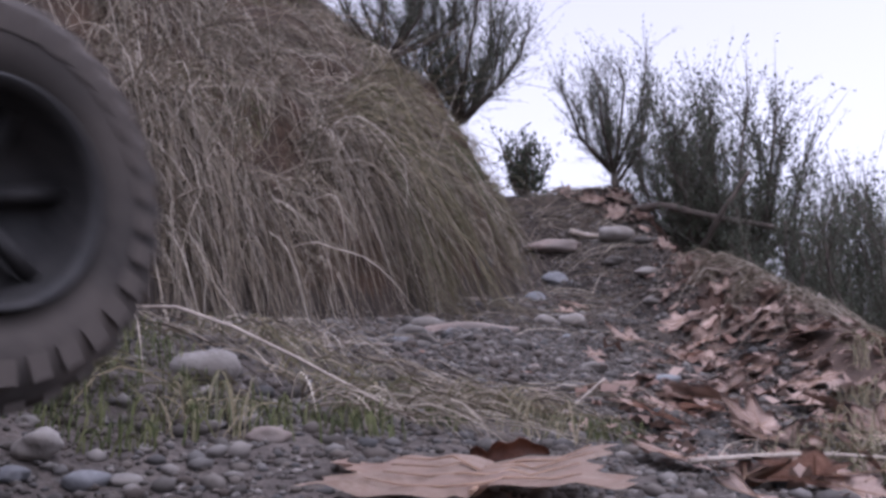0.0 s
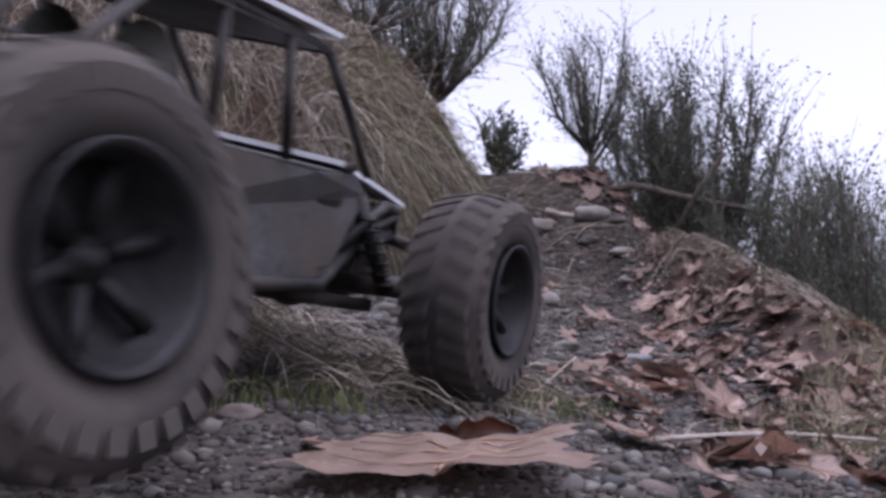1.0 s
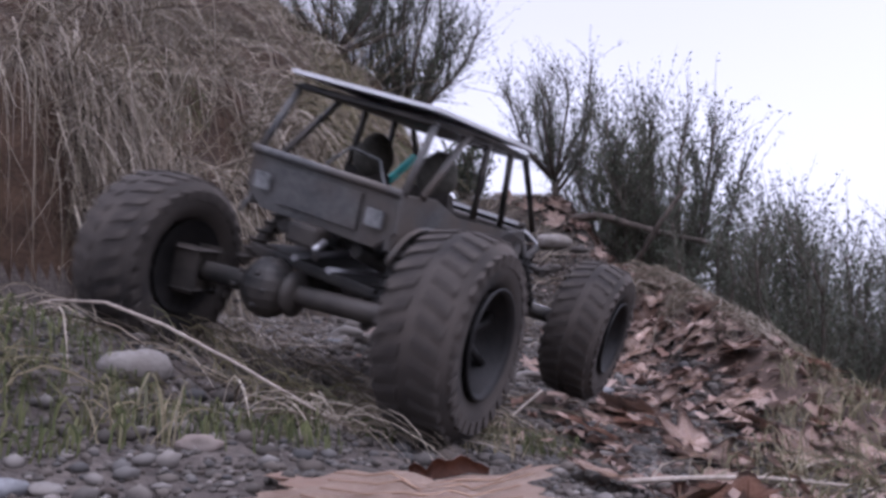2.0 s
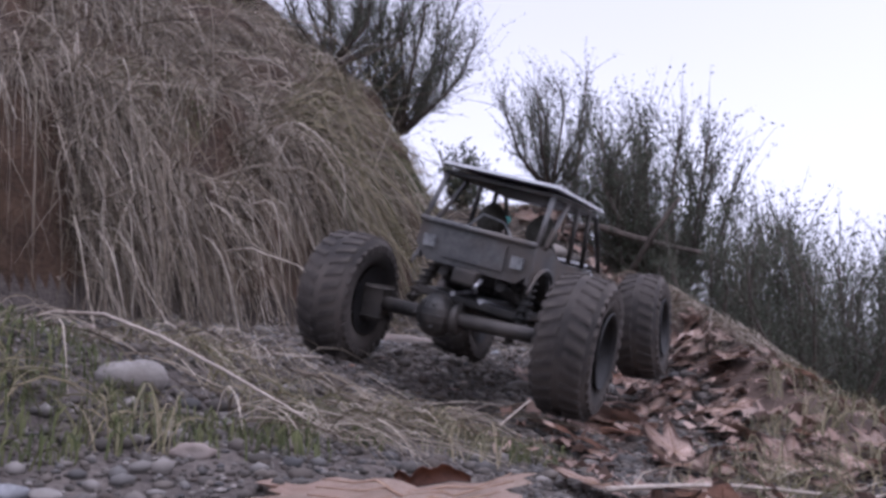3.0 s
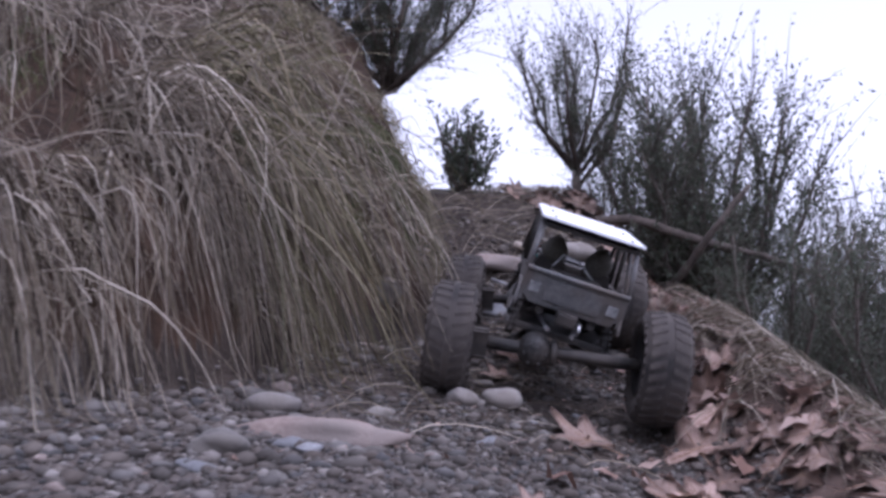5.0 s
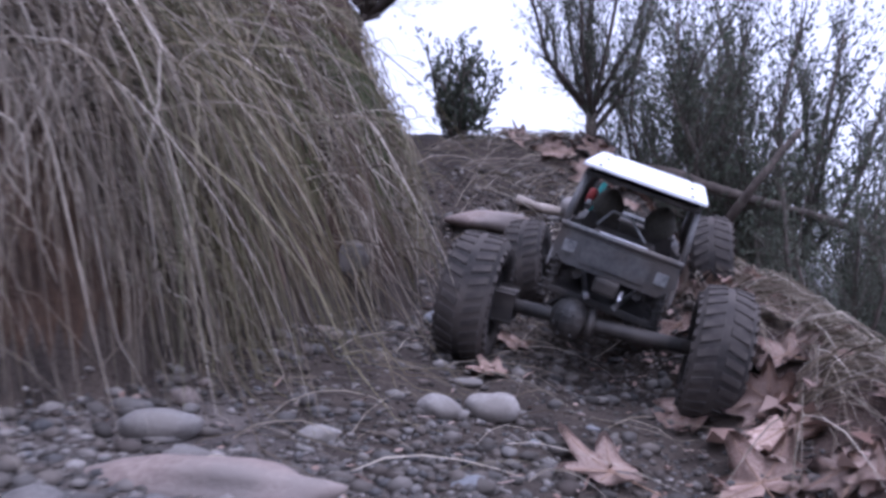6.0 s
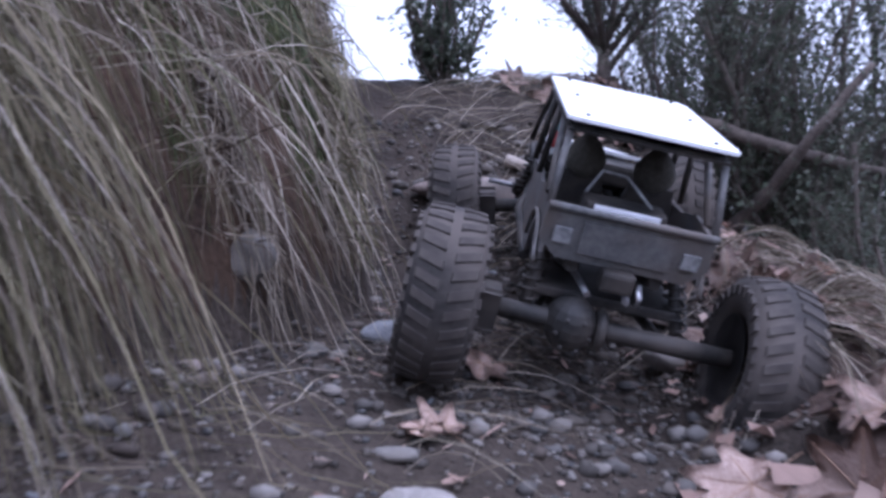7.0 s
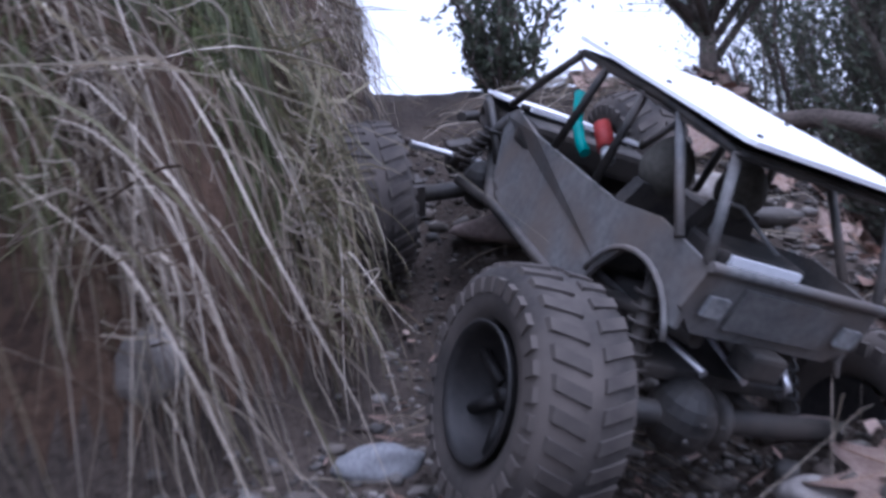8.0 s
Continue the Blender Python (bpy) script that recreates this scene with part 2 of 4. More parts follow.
def ground():
    def axis(lo, hi, step, far):
        mid = np.arange(lo, hi, step)
        out = step * np.cumsum(1.35 ** np.arange(1, 60))
        out = out[out < far]
        return np.concatenate([(lo - out)[::-1], mid, hi + out])
    xs, ys = axis(-0.75, 0.8, 0.006, 400), axis(0.0, 2.35, 0.006, 400)
    X, Y = np.meshgrid(xs, ys)
    Z = surface(X, Y)
    w, h = len(xs), len(ys)
    i = np.arange(w * h).reshape(h, w)
    faces = np.stack([i[:-1, :-1], i[:-1, 1:], i[1:, 1:], i[1:, :-1]], -1).reshape(-1, 4)
    cx, cy = X[:-1, :-1].ravel(), Y[:-1, :-1].ravel()
    d = bank_depth(cx, cy)
    mat = np.where(d > 0.01, 1, np.where(cx + 0.05 * ROUGH[1][0](cx, cy) > np.interp(cy, [0.3, 0.9, 1.5, 2.0], [0.16, 0.2, 0.44, 0.5]), 2, 0))
    # past about 1.3 m the track takes the damp, shade-darkened soil
    mat = np.where((mat == 0) & (cy + 0.12 * ROUGH[0][0](cx, cy) > 1.3), 4, mat)
    mat = np.where(np.hypot(cx - 0.1, cy - 1.0) + 0.3 * ROUGH[0][0](cx, cy) > 1.9, 3, mat)
    ob = mesh_object("ground", np.stack([X, Y, Z], -1).reshape(-1, 3), faces, [GRAVEL_SOIL, BANK_SOIL, LITTER_SOIL, FAR_SOIL, DAMP_SHADED_SOIL], index=mat.astype(np.int32))
    return tagged(ob, "stony dirt track climbing past a steep earth bank", "ground", kind="structure")


ground()


def at_ground(x, y):
    return float(surface(np.array([x]), np.array([y]))[0])


def part(name, bm, mat, parent, label="", bevel=0.0):
    if bevel:
        sharp = [e for e in bm.edges if len(e.link_faces) == 2 and e.calc_face_angle(0) > 0.6]
        bmesh.ops.bevel(bm, geom=sharp, offset=bevel, segments=2, profile=0.6, affect="EDGES")
    me = bpy.data.meshes.new(name)
    bmesh.ops.recalc_face_normals(bm, faces=bm.faces[:])
    bm.to_mesh(me)
    bm.free()
    me.materials.append(mat)
    ob = new(name, me)
    ob.parent = parent
    if label:
        ob["label"] = label
    return ob


# ---------- stones ----------
def stone_mesh(name, seed, rough=0.12, detail=3):
    bm = bmesh.new()
    bmesh.ops.create_icosphere(bm, subdivisions=detail, radius=0.5)
    off = Vector((seed * 3.7, seed * 1.3, seed * 2.1))
    for v in bm.verts:
        n = noise.noise(v.co * 1.8 + off) * rough * 2 + noise.noise(v.co * 5 + off) * rough * 0.4
        v.co *= 1 + n
    me = bpy.data.meshes.new(name)
    bm.to_mesh(me)
    bm.free()
    me.polygons.foreach_set("use_smooth", [True] * len(me.polygons))
    return me


STONE_MESHES = [stone_mesh("stone", s, 0.16 + 0.06 * (s % 3)) for s in range(6)]


def stone(x, y, w, d, h, turn=0, mat=None, label="rounded grey stone lying on the dirt track", seed=0, sink=0.3, tip=0, group="stones on the track", name="stone"):
    me = STONE_MESHES[seed % 6].copy()
    h *= 0.68
    me.materials.append(mat or STONE)
    for v in me.vertices:
        v.co = (v.co.x * w, v.co.y * d, v.co.z * h)
    ob = new(name, me)
    ob.matrix_world = pose(x, y, at_ground(x, y) + h * (0.5 - sink), 0, tip, turn)
    return tagged(ob, label, "stone", group)


stone(-0.146, 0.525, 0.037, 0.026, 0.034, 20, PALE_STONE, "flat pale pinkish stone with a worn hollow", 1, 0.20)
stone(-0.114, 0.482, 0.018, 0.017, 0.014, 0, STONE, "small round grey stone beside a flat pale stone", 0, 0.15)
stone(-0.174, 0.373, 0.020, 0.018, 0.019, 0, PALE_STONE, "chalky white round stone in the gravel", 2, 0.15)
stone(-0.147, 0.358, 0.019, 0.015, 0.013, 10, SLATE, "smooth slate-blue stone in the gravel", 3, 0.25)
stone(-0.190, 0.399, 0.011, 0.010, 0.009, 0, STONE, "small grey stone on the gravel", 4, 0.20)
stone(0.441, 1.853, 0.054, 0.043, 0.033, 0, PALE_STONE, "pale oval stone on the steep track", 5, 0.20)
stone(0.166, 1.015, 0.035, 0.028, 0.020, 0, PALE_STONE, "pale oval stone among dead leaves", 2, 0.25)
stone(0.126, 0.890, 0.036, 0.028, 0.021, 5, STONE, "smooth grey stone on the track", 3, 0.25)
stone(0.160, 1.405, 0.036, 0.032, 0.033, 20, PALE_STONE, "pale grey egg-shaped stone", 0, 0.20)
stone(0.205, 1.425, 0.042, 0.038, 0.038, -20, PALE_STONE, "pale stone leaning on its neighbour", 1, 0.20)
stone(0.076, 1.335, 0.030, 0.022, 0.020, 0, PALE_STONE, "small white pebble on the track", 5, 0.20)
stone(0.030, 1.215, 0.150, 0.050, 0.042, -8, PINK_STONE, "long brownish stone half sunk in the track", 4, 0.35)
stone(-0.050, 1.140, 0.046, 0.038, 0.034, 0, STONE, "rounded grey stone at the foot of the bank", 2, 0.20)
stone(-0.030, 1.300, 0.055, 0.040, 0.036, 0, STONE, "rounded grey-brown stone at the foot of the bank", 3, 0.25)
stone(-0.015, 0.769, 0.018, 0.016, 0.013, 0, STONE, "small grey stone beside the long brown one", 0, 0.20)
stone(0.268, 1.975, 0.125, 0.054, 0.050, 0, PINK_STONE, "long rounded stone lying across the steep track", 5, 0.20)
stone(0.400, 2.010, 0.081, 0.065, 0.056, 20, PALE_STONE, "pale bluish stone high on the track", 1, 0.20)
stone(0.461, 1.989, 0.054, 0.044, 0.027, 0, STONE, "flat grey stone high on the track", 3, 0.25)
stone(0.242, 1.878, 0.071, 0.035, 0.045, 35, SLATE, "blue-grey slab slanting by the bank", 4, 0.30)
stone(0.379, 1.943, 0.045, 0.036, 0.031, 0, STONE, "small stone on the steep track", 2, 0.30)
stone(0.249, 1.014, 0.040, 0.028, 0.019, 0, SLATE, "flat blue-grey stone between dead leaves", 3, 0.30)
stone(-0.087, 0.431, 0.022, 0.015, 0.014, 0, PINK_STONE, "dark brown stone under dry grass", 4, 0.30)
stone(-0.035, 0.620, 0.010, 0.009, 0.009, 0, PALE_STONE, "small pale pebble in the gravel", 0, 0.20)
stone(0.045, 0.807, 0.015, 0.014, 0.013, 0, STONE, "small grey pebble in the gravel", 1, 0.20)
stone(0.413, 1.700, 0.049, 0.039, 0.032, 0, PALE_STONE, "pale rounded stone at the edge of the track", 0, 0.25)
stone(0.178, 1.700, 0.055, 0.026, 0.034, 40, SLATE, "slate-grey stone wedged by the bank", 4, 0.30)
stone(0.070, 1.635, 0.040, 0.028, 0.055, 0, STONE, "grey rock set in the earth bank", 2, 0.30)
stone(0.189, 1.493, 0.025, 0.020, 0.013, 0, STONE, "grey stone at the bank's foot", 1, 0.25)
stone(-0.056, 1.326, 0.033, 0.023, 0.019, -30, STONE, "grey stone at the foot of the hanging grass", 3, 0.25)
stone(0.056, 1.137, 0.017, 0.014, 0.012, 0, STONE, "grey stone in the gravel", 2, 0.20)
stone(0.024, 1.140, 0.021, 0.017, 0.012, 0, SLATE, "dark grey stone in the gravel", 5, 0.25)
stone(-0.029, 1.291, 0.025, 0.020, 0.018, 0, STONE, "grey stone under the hanging grass", 0, 0.25)
stone(-0.077, 0.611, 0.012, 0.011, 0.009, 0, STONE, "small grey pebble in the gravel", 1, 0.20)
stone(-0.096, 0.604, 0.010, 0.009, 0.009, 0, SLATE, "small slate pebble in the gravel", 2, 0.20)
stone(-0.178, 0.499, 0.013, 0.012, 0.008, 0, STONE, "small grey stone on the gravel", 3, 0.20)
stone(-0.131, 0.464, 0.012, 0.011, 0.008, 0, STONE, "small grey stone on the gravel", 4, 0.20)
stone(-0.172, 0.350, 0.013, 0.012, 0.010, 0, SLATE, "dark wet-looking stone in the gravel", 5, 0.20)
stone(-0.133, 0.363, 0.014, 0.012, 0.009, 0, STONE, "grey stone in the gravel", 0, 0.25)

# ---------- gravel ----------
def gravel():
    """Loose grit over the track: many small faceted pebbles in one sheet."""
    rng = np.random.default_rng(11)
    base = stone_mesh("pebble", 9, 0.16, 1)
    bv = np.array([v.co[:] for v in base.vertices])
    bf = np.array([p.vertices[:] for p in base.polygons])
    n = 44000
    x, y = rng.uniform(-0.55, 0.60, n * 3), 0.15 + 1.95 * rng.uniform(0, 1, n * 3)
    d = bank_depth(x, y)
    keep = (d < 0.004) & (x < np.interp(y, [0.3, 1.0, 1.6, 2.1], [0.35, 0.42, 0.46, 0.6]))
    patch = ROUGH[0][0](x * 1.3, y * 1.3) + 0.6 * rng.uniform(-1, 1, n * 3)
    keep &= (patch > -0.5) & (rng.uniform(0, 1, n * 3) < np.interp(y, [1.2, 1.5], [1, 0.6]))
    x, y = x[keep][:n], y[keep][:n]
    size = (0.0026 + 0.011 * rng.uniform(0, 1, len(x)) ** 14 + 0.003 * rng.uniform(0, 1, len(x))) * np.interp(y, [0.3, 1.2], [0.8, 1.25])
    z = surface(x, y)
    verts, faces = [], []
    for k in range(len(x)):
        a = rng.uniform(0, 6.28)
        c, s = math.cos(a), math.sin(a)
        sx, sy, sz = size[k] * rng.uniform(0.8, 1.5), size[k] * rng.uniform(0.7, 1.1), size[k] * rng.uniform(0.45, 0.8)
        p = bv * (sx, sy, sz)
        verts.append(np.stack([p[:, 0] * c - p[:, 1] * s + x[k], p[:, 0] * s + p[:, 1] * c + y[k], p[:, 2] + z[k] + sz * 0.2], -1))
        faces.append(bf + k * len(bv))
    ob = mesh_object("gravel", np.concatenate(verts), np.concatenate(faces), GRIT)
    return tagged(ob, "loose grey gravel scattered over the dirt track", "gravel", kind="stuff")


gravel()


def pebbles():
    rng = np.random.default_rng(12)
    kinds = []
    for i, m in enumerate((STONE, SLATE, STONE, PINK_STONE, PINK_STONE, STONE)):
        me = stone_mesh("pebble", 20 + i, 0.34, 2)
        me.materials.append(m)
        kinds.append(me)
    words = ("grey", "blue-grey", "grey", "brownish", "brownish", "grey")
    made = 0
    while made < 180:
        x, y = rng.uniform(-0.45, 0.5), rng.uniform(0.3, 2.05)
        d = float(bank_depth(x, y))
        if d > -0.005 or x > np.interp(y, [0.3, 1.0, 1.6, 2.1], [0.1, 0.25, 0.46, 0.5]) or (d < -0.12 and rng.uniform() < 0.35):
            continue
        if y < 0.75 and rng.uniform() < 0.5:
            continue
        s = (0.006 + 0.018 * rng.uniform() ** 3) * (0.75 if y < 0.7 else 1.0)
        k = int(rng.integers(6))
        ob = new("pebble", kinds[k])
        ob.matrix_world = pose(x, y, at_ground(x, y) + s * 0.12, rng.normal(0, 12), rng.normal(0, 12), rng.uniform(0, 360)) @ Matrix.Diagonal((s * rng.uniform(0.9, 1.5), s * rng.uniform(0.7, 1), s * rng.uniform(0.4, 0.75), 1))
        tagged(ob, "small " + words[k] + " pebble half sunk in the dirt", "pebble", "pebbles on the track")
        made += 1


pebbles()


# ---------- grass ----------
def ribbons(name, roots, paths, widths, mat, label, category):
    """Blades as tapering bent strips. roots: n x 3, paths: n x k x 3 offsets, widths: n."""
    n, k = paths.shape[:2]
    P = roots[:, None, :] + paths
    T = np.gradient(P, axis=1)
    rng = np.random.default_rng(len(name) + n)
    side = np.cross(T, rng.normal(0, 1, (n, 1, 3)) + np.array([0, -0.8, 0.4]))
    side /= np.linalg.norm(side, axis=-1, keepdims=True) + 1e-9
    taper = (1 - np.linspace(0, 1, k) ** 2 * 0.85)[None, :, None] * widths[:, None, None] * 0.5
    V = np.stack([P - side * taper, P + side * taper], 2).reshape(n, k * 2, 3)
    j = np.arange(k - 1) * 2
    quad = np.stack([j, j + 1, j + 3, j + 2], -1)
    F = (quad[None] + (np.arange(n) * k * 2)[:, None, None]).reshape(-1, 4)
    ob = mesh_object(name, V.reshape(-1, 3), F, mat)
    return tagged(ob, label, category, kind="stuff")


def foot_point(s):
    """A point of the bank's foot at s metres along it, and the way away from the bank."""
    seg = [math.dist(a, b) for a, b in zip(FOOT, FOOT[1:])]
    for (a, b), l in zip(zip(FOOT, FOOT[1:]), seg):
        if s <= l:
            u = ((b[0] - a[0]) / l, (b[1] - a[1]) / l)
            return a[0] + u[0] * s, a[1] + u[1] * s, u[1], -u[0]
        s -= l
    return *FOOT[-1], 1, 0


HOLLOWS = Lattice(14, 0.085)
SHAGGY = Lattice(15, 0.16)


def bank_grass():
    """Clumps of long blades with bare earth showing between them; stray stems stand out over the rest."""
    rng = np.random.default_rng(21)
    roots, paths, widths = [], [], []
    groots, gpaths, gwidths = [], [], []
    k = 9
    s = np.linspace(0, 1, k)
    for tuft in range(4500):
        low = tuft % 5 == 0
        along = rng.uniform(3.9, 4.8) if low else rng.uniform(2.2, 6.35)
        back = 0.02 + (0.12 if low else 0.66) * rng.uniform(0, 1) ** 1.4
        fx, fy, ox, oy = foot_point(along)
        cx, cy = fx - ox * back, fy - oy * back
        if not (-1.3 < cx < 0.3 and cy < 2.6):
            continue
        if HOLLOWS(cx + 0.3 * cy, cy + back) < -0.20 and rng.uniform() < 0.9:
            continue
        shag = float(SHAGGY(cx, cy))
        lean = np.array([ox, oy, 0]) + (0.5 + 0.5 * shag) * np.array([-oy, ox, 0]) * (1 if ox < 0.9 else 0.4) + rng.normal(0, 0.34, 3) * (1, 1, 0)
        lean /= np.linalg.norm(lean)
        green = LUMPS[0][0](cx * 1.7 + 3, cy * 1.7) > 0.34
        count = int(3 + 26 * rng.uniform() ** 2)
        length = rng.uniform(0.09, 0.38) * float(np.interp(fy, [1.5, 1.62, 1.72, 1.82], [1.0, 0.72, 0.42, 0.28])) * (1 + 0.35 * shag)
        stand = rng.uniform(0.02, 0.30)
        for _ in range(count):
            x, y = cx + rng.normal(0, 0.009), cy + rng.normal(0, 0.009)
            if bank_depth(x, y) < 0.012:
                continue
            stray = rng.uniform() < 0.07
            L = length * rng.uniform(0.4, 1.3)
            way = lean + rng.normal(0, 0.75 if stray else 0.20, 3)
            rise = (stand if not stray else rng.uniform(0.2, 0.5)) * L * rng.uniform(0.5, 1.3)
            out = rng.uniform(0.2, 0.5) * L
            fall = L * (rng.uniform(0.3, 0.7) if stray else rng.uniform(0.75, 1.2))
            wob = rng.normal(0, 0.007, 3)
            kink = rng.uniform(0.3, 0.8)
            bend = np.clip(s - kink, 0, 1)[:, None] * rng.normal(0, 0.28, 3) * L * (rng.uniform() < 0.4)
            p = np.stack([way[0] * out * s ** 0.8 + wob[0] * np.sin(s * 5), way[1] * out * s ** 0.8 + wob[1] * np.sin(s * 4), rise * 2.2 * s - fall * s ** 1.9 + wob[2] * np.sin(s * 6)], -1) + bend
            g = green and rng.uniform() < 0.7
            (groots if g else roots).append((x, y))
            (gpaths if g else paths).append(p)
            (gwidths if g else widths).append(rng.uniform(0.0008, 0.0022) * (1.4 if rng.uniform() < 0.06 else 1))
    for nm, r, p, w, mat, lab in (("bank_grass", roots, paths, widths, DRY_GRASS, "long dry grass hanging down the steep bank"),
                                  ("green_bank_grass", groots, gpaths, gwidths, GREEN_GRASS, "patches of dull green grass drooping from the bank")):
        r, p = np.array(r), np.array(p)
        z = surface(r[:, 0], r[:, 1])
        R = np.concatenate([r, z[:, None] - 0.004], 1)
        # blades lie on the earth, not in it
        P = R[:, None] + p
        low = surface(P[..., 0], P[..., 1]) + 0.004
        P[..., 2] = np.maximum(P[..., 2], low)
        ribbons(nm, R, P - R[:, None], np.array(w), mat, lab, "grass")


bank_grass()


def lying_grass(name, spots, mat, label, seed, lengths, heights):
    """Tufts on the track: (x, y, radius, count, direction)."""
    rng = np.random.default_rng(seed)
    k = 6
    s = np.linspace(0, 1, k)
    roots, paths, widths = [], [], []
    for x, y, r, count, turn in spots:
        for _ in range(count):
            a, q = rng.uniform(0, 6.28), r * math.sqrt(rng.uniform())
            px, py = x + q * math.cos(a), y + q * math.sin(a) * 0.7
            L, t = rng.uniform(*lengths), radians(turn) + rng.normal(0, 0.5)
            up = rng.uniform(*heights)
            p = np.stack([math.cos(t) * L * s, math.sin(t) * L * s, up * 4 * s * (1 - s) + 0.003], -1)
            roots.append((px, py))
            paths.append(p)
            widths.append(rng.uniform(0.0007, 0.0015))
    r, p = np.array(roots), np.array(paths)
    R = np.concatenate([r, surface(r[:, 0], r[:, 1])[:, None]], 1)
    P = R[:, None] + p
    P[..., 2] = surface(P[..., 0], P[..., 1]) + p[..., 2]
    P[:, 0, 2] -= 0.004
    ribbons(name, R, P - R[:, None], np.array(widths), mat, label, "grass")


lying_grass("track_grass", [(-0.18, 0.66, 0.07, 70, -40), (-0.07, 0.60, 0.05, 70, -40), (0.02, 0.66, 0.04, 60, -35), (-0.22, 0.44, 0.04, 50, 60), (-0.12, 0.44, 0.03, 50, 100), (0.06, 0.56, 0.03, 40, 70),
                           (0.33, 0.62, 0.10, 160, 80), (0.42, 0.8, 0.08, 160, 60), (0.5, 0.95, 0.06, 120, 70), (0.22, 0.5, 0.05, 60, 40)], GREEN_GRASS, "short green and yellowed grass on the track", 51, (0.02, 0.07), (0.006, 0.026))
lying_grass("moss", [(0.06, 1.74, 0.05, 700, -60), (0.00, 1.62, 0.04, 300, -60), (-0.35, 1.35, 0.08, 400, -60), (-0.2, 0.5, 0.07, 240, 90), (-0.08, 0.47, 0.06, 160, 90), (-0.17, 0.42, 0.05, 170, 90), (-0.03, 0.55, 0.05, 110, 90), (0.1, 0.62, 0.04, 90, 90)], MOSS, "green moss clinging to earth and stones", 54, (0.006, 0.02), (0.003, 0.012))
lying_grass("heather", [(0.075, 1.75, 0.026, 200, -40), (0.02, 1.70, 0.02, 110, -50), (0.10, 1.82, 0.016, 90, -30)], HEATHER, "dark green heathery tufts on the upper bank", 56, (0.012, 0.03), (0.004, 0.014))
lying_grass("straw", [(-0.10, 0.62, 0.16, 60, -35), (-0.28, 0.64, 0.14, 60, -40), (0.0, 0.78, 0.12, 30, -20), (0.12, 0.78, 0.06, 10, 30), (-0.30, 0.85, 0.12, 80, -20),
                     (0.3, 0.55, 0.15, 50, 20), (0.15, 1.55, 0.12, 18, 10), (0.05, 1.32, 0.12, 10, 20), (0.2, 1.3, 0.14, 8, -15), (0.25, 1.5, 0.10, 14, 30), (0.25, 2.12, 0.12, 120, 0), (0.3, 1.98, 0.12, 90, 10), (0.35, 2.25, 0.14, 120, 20), (0.28, 1.75, 0.12, 50, 0)], DRY_GRASS, "loose dry straw lying on the track", 52, (0.05, 0.15), (0.003, 0.02))
lying_grass("matted_grass", [(-0.32, 0.76, 0.12, 240, -35), (-0.15, 0.72, 0.10, 200, -38), (0.0, 0.70, 0.07, 140, -35), (-0.34, 0.56, 0.10, 160, -40), (-0.05, 0.55, 0.05, 90, -40)], DRY_GRASS, "matted yellowed grass over the gravel", 55, (0.03, 0.10), (0.004, 0.022))
lying_grass("berm_grass", [(0.56, 1.50, 0.08, 620, -50), (0.57, 1.35, 0.08, 520, -60), (0.58, 1.18, 0.07, 260, -70), (0.54, 1.66, 0.08, 360, -45), (0.60, 1.0, 0.08, 160, -80),
                          (0.52, 1.82, 0.07, 160, -60), (0.50, 1.42, 0.06, 200, -65), (0.51, 1.22, 0.06, 160, -70), (0.49, 1.6, 0.05, 160, -60)], DRY_GRASS, "flattened dry grass matted over the berm", 53, (0.06, 0.18), (0.006, 0.03))

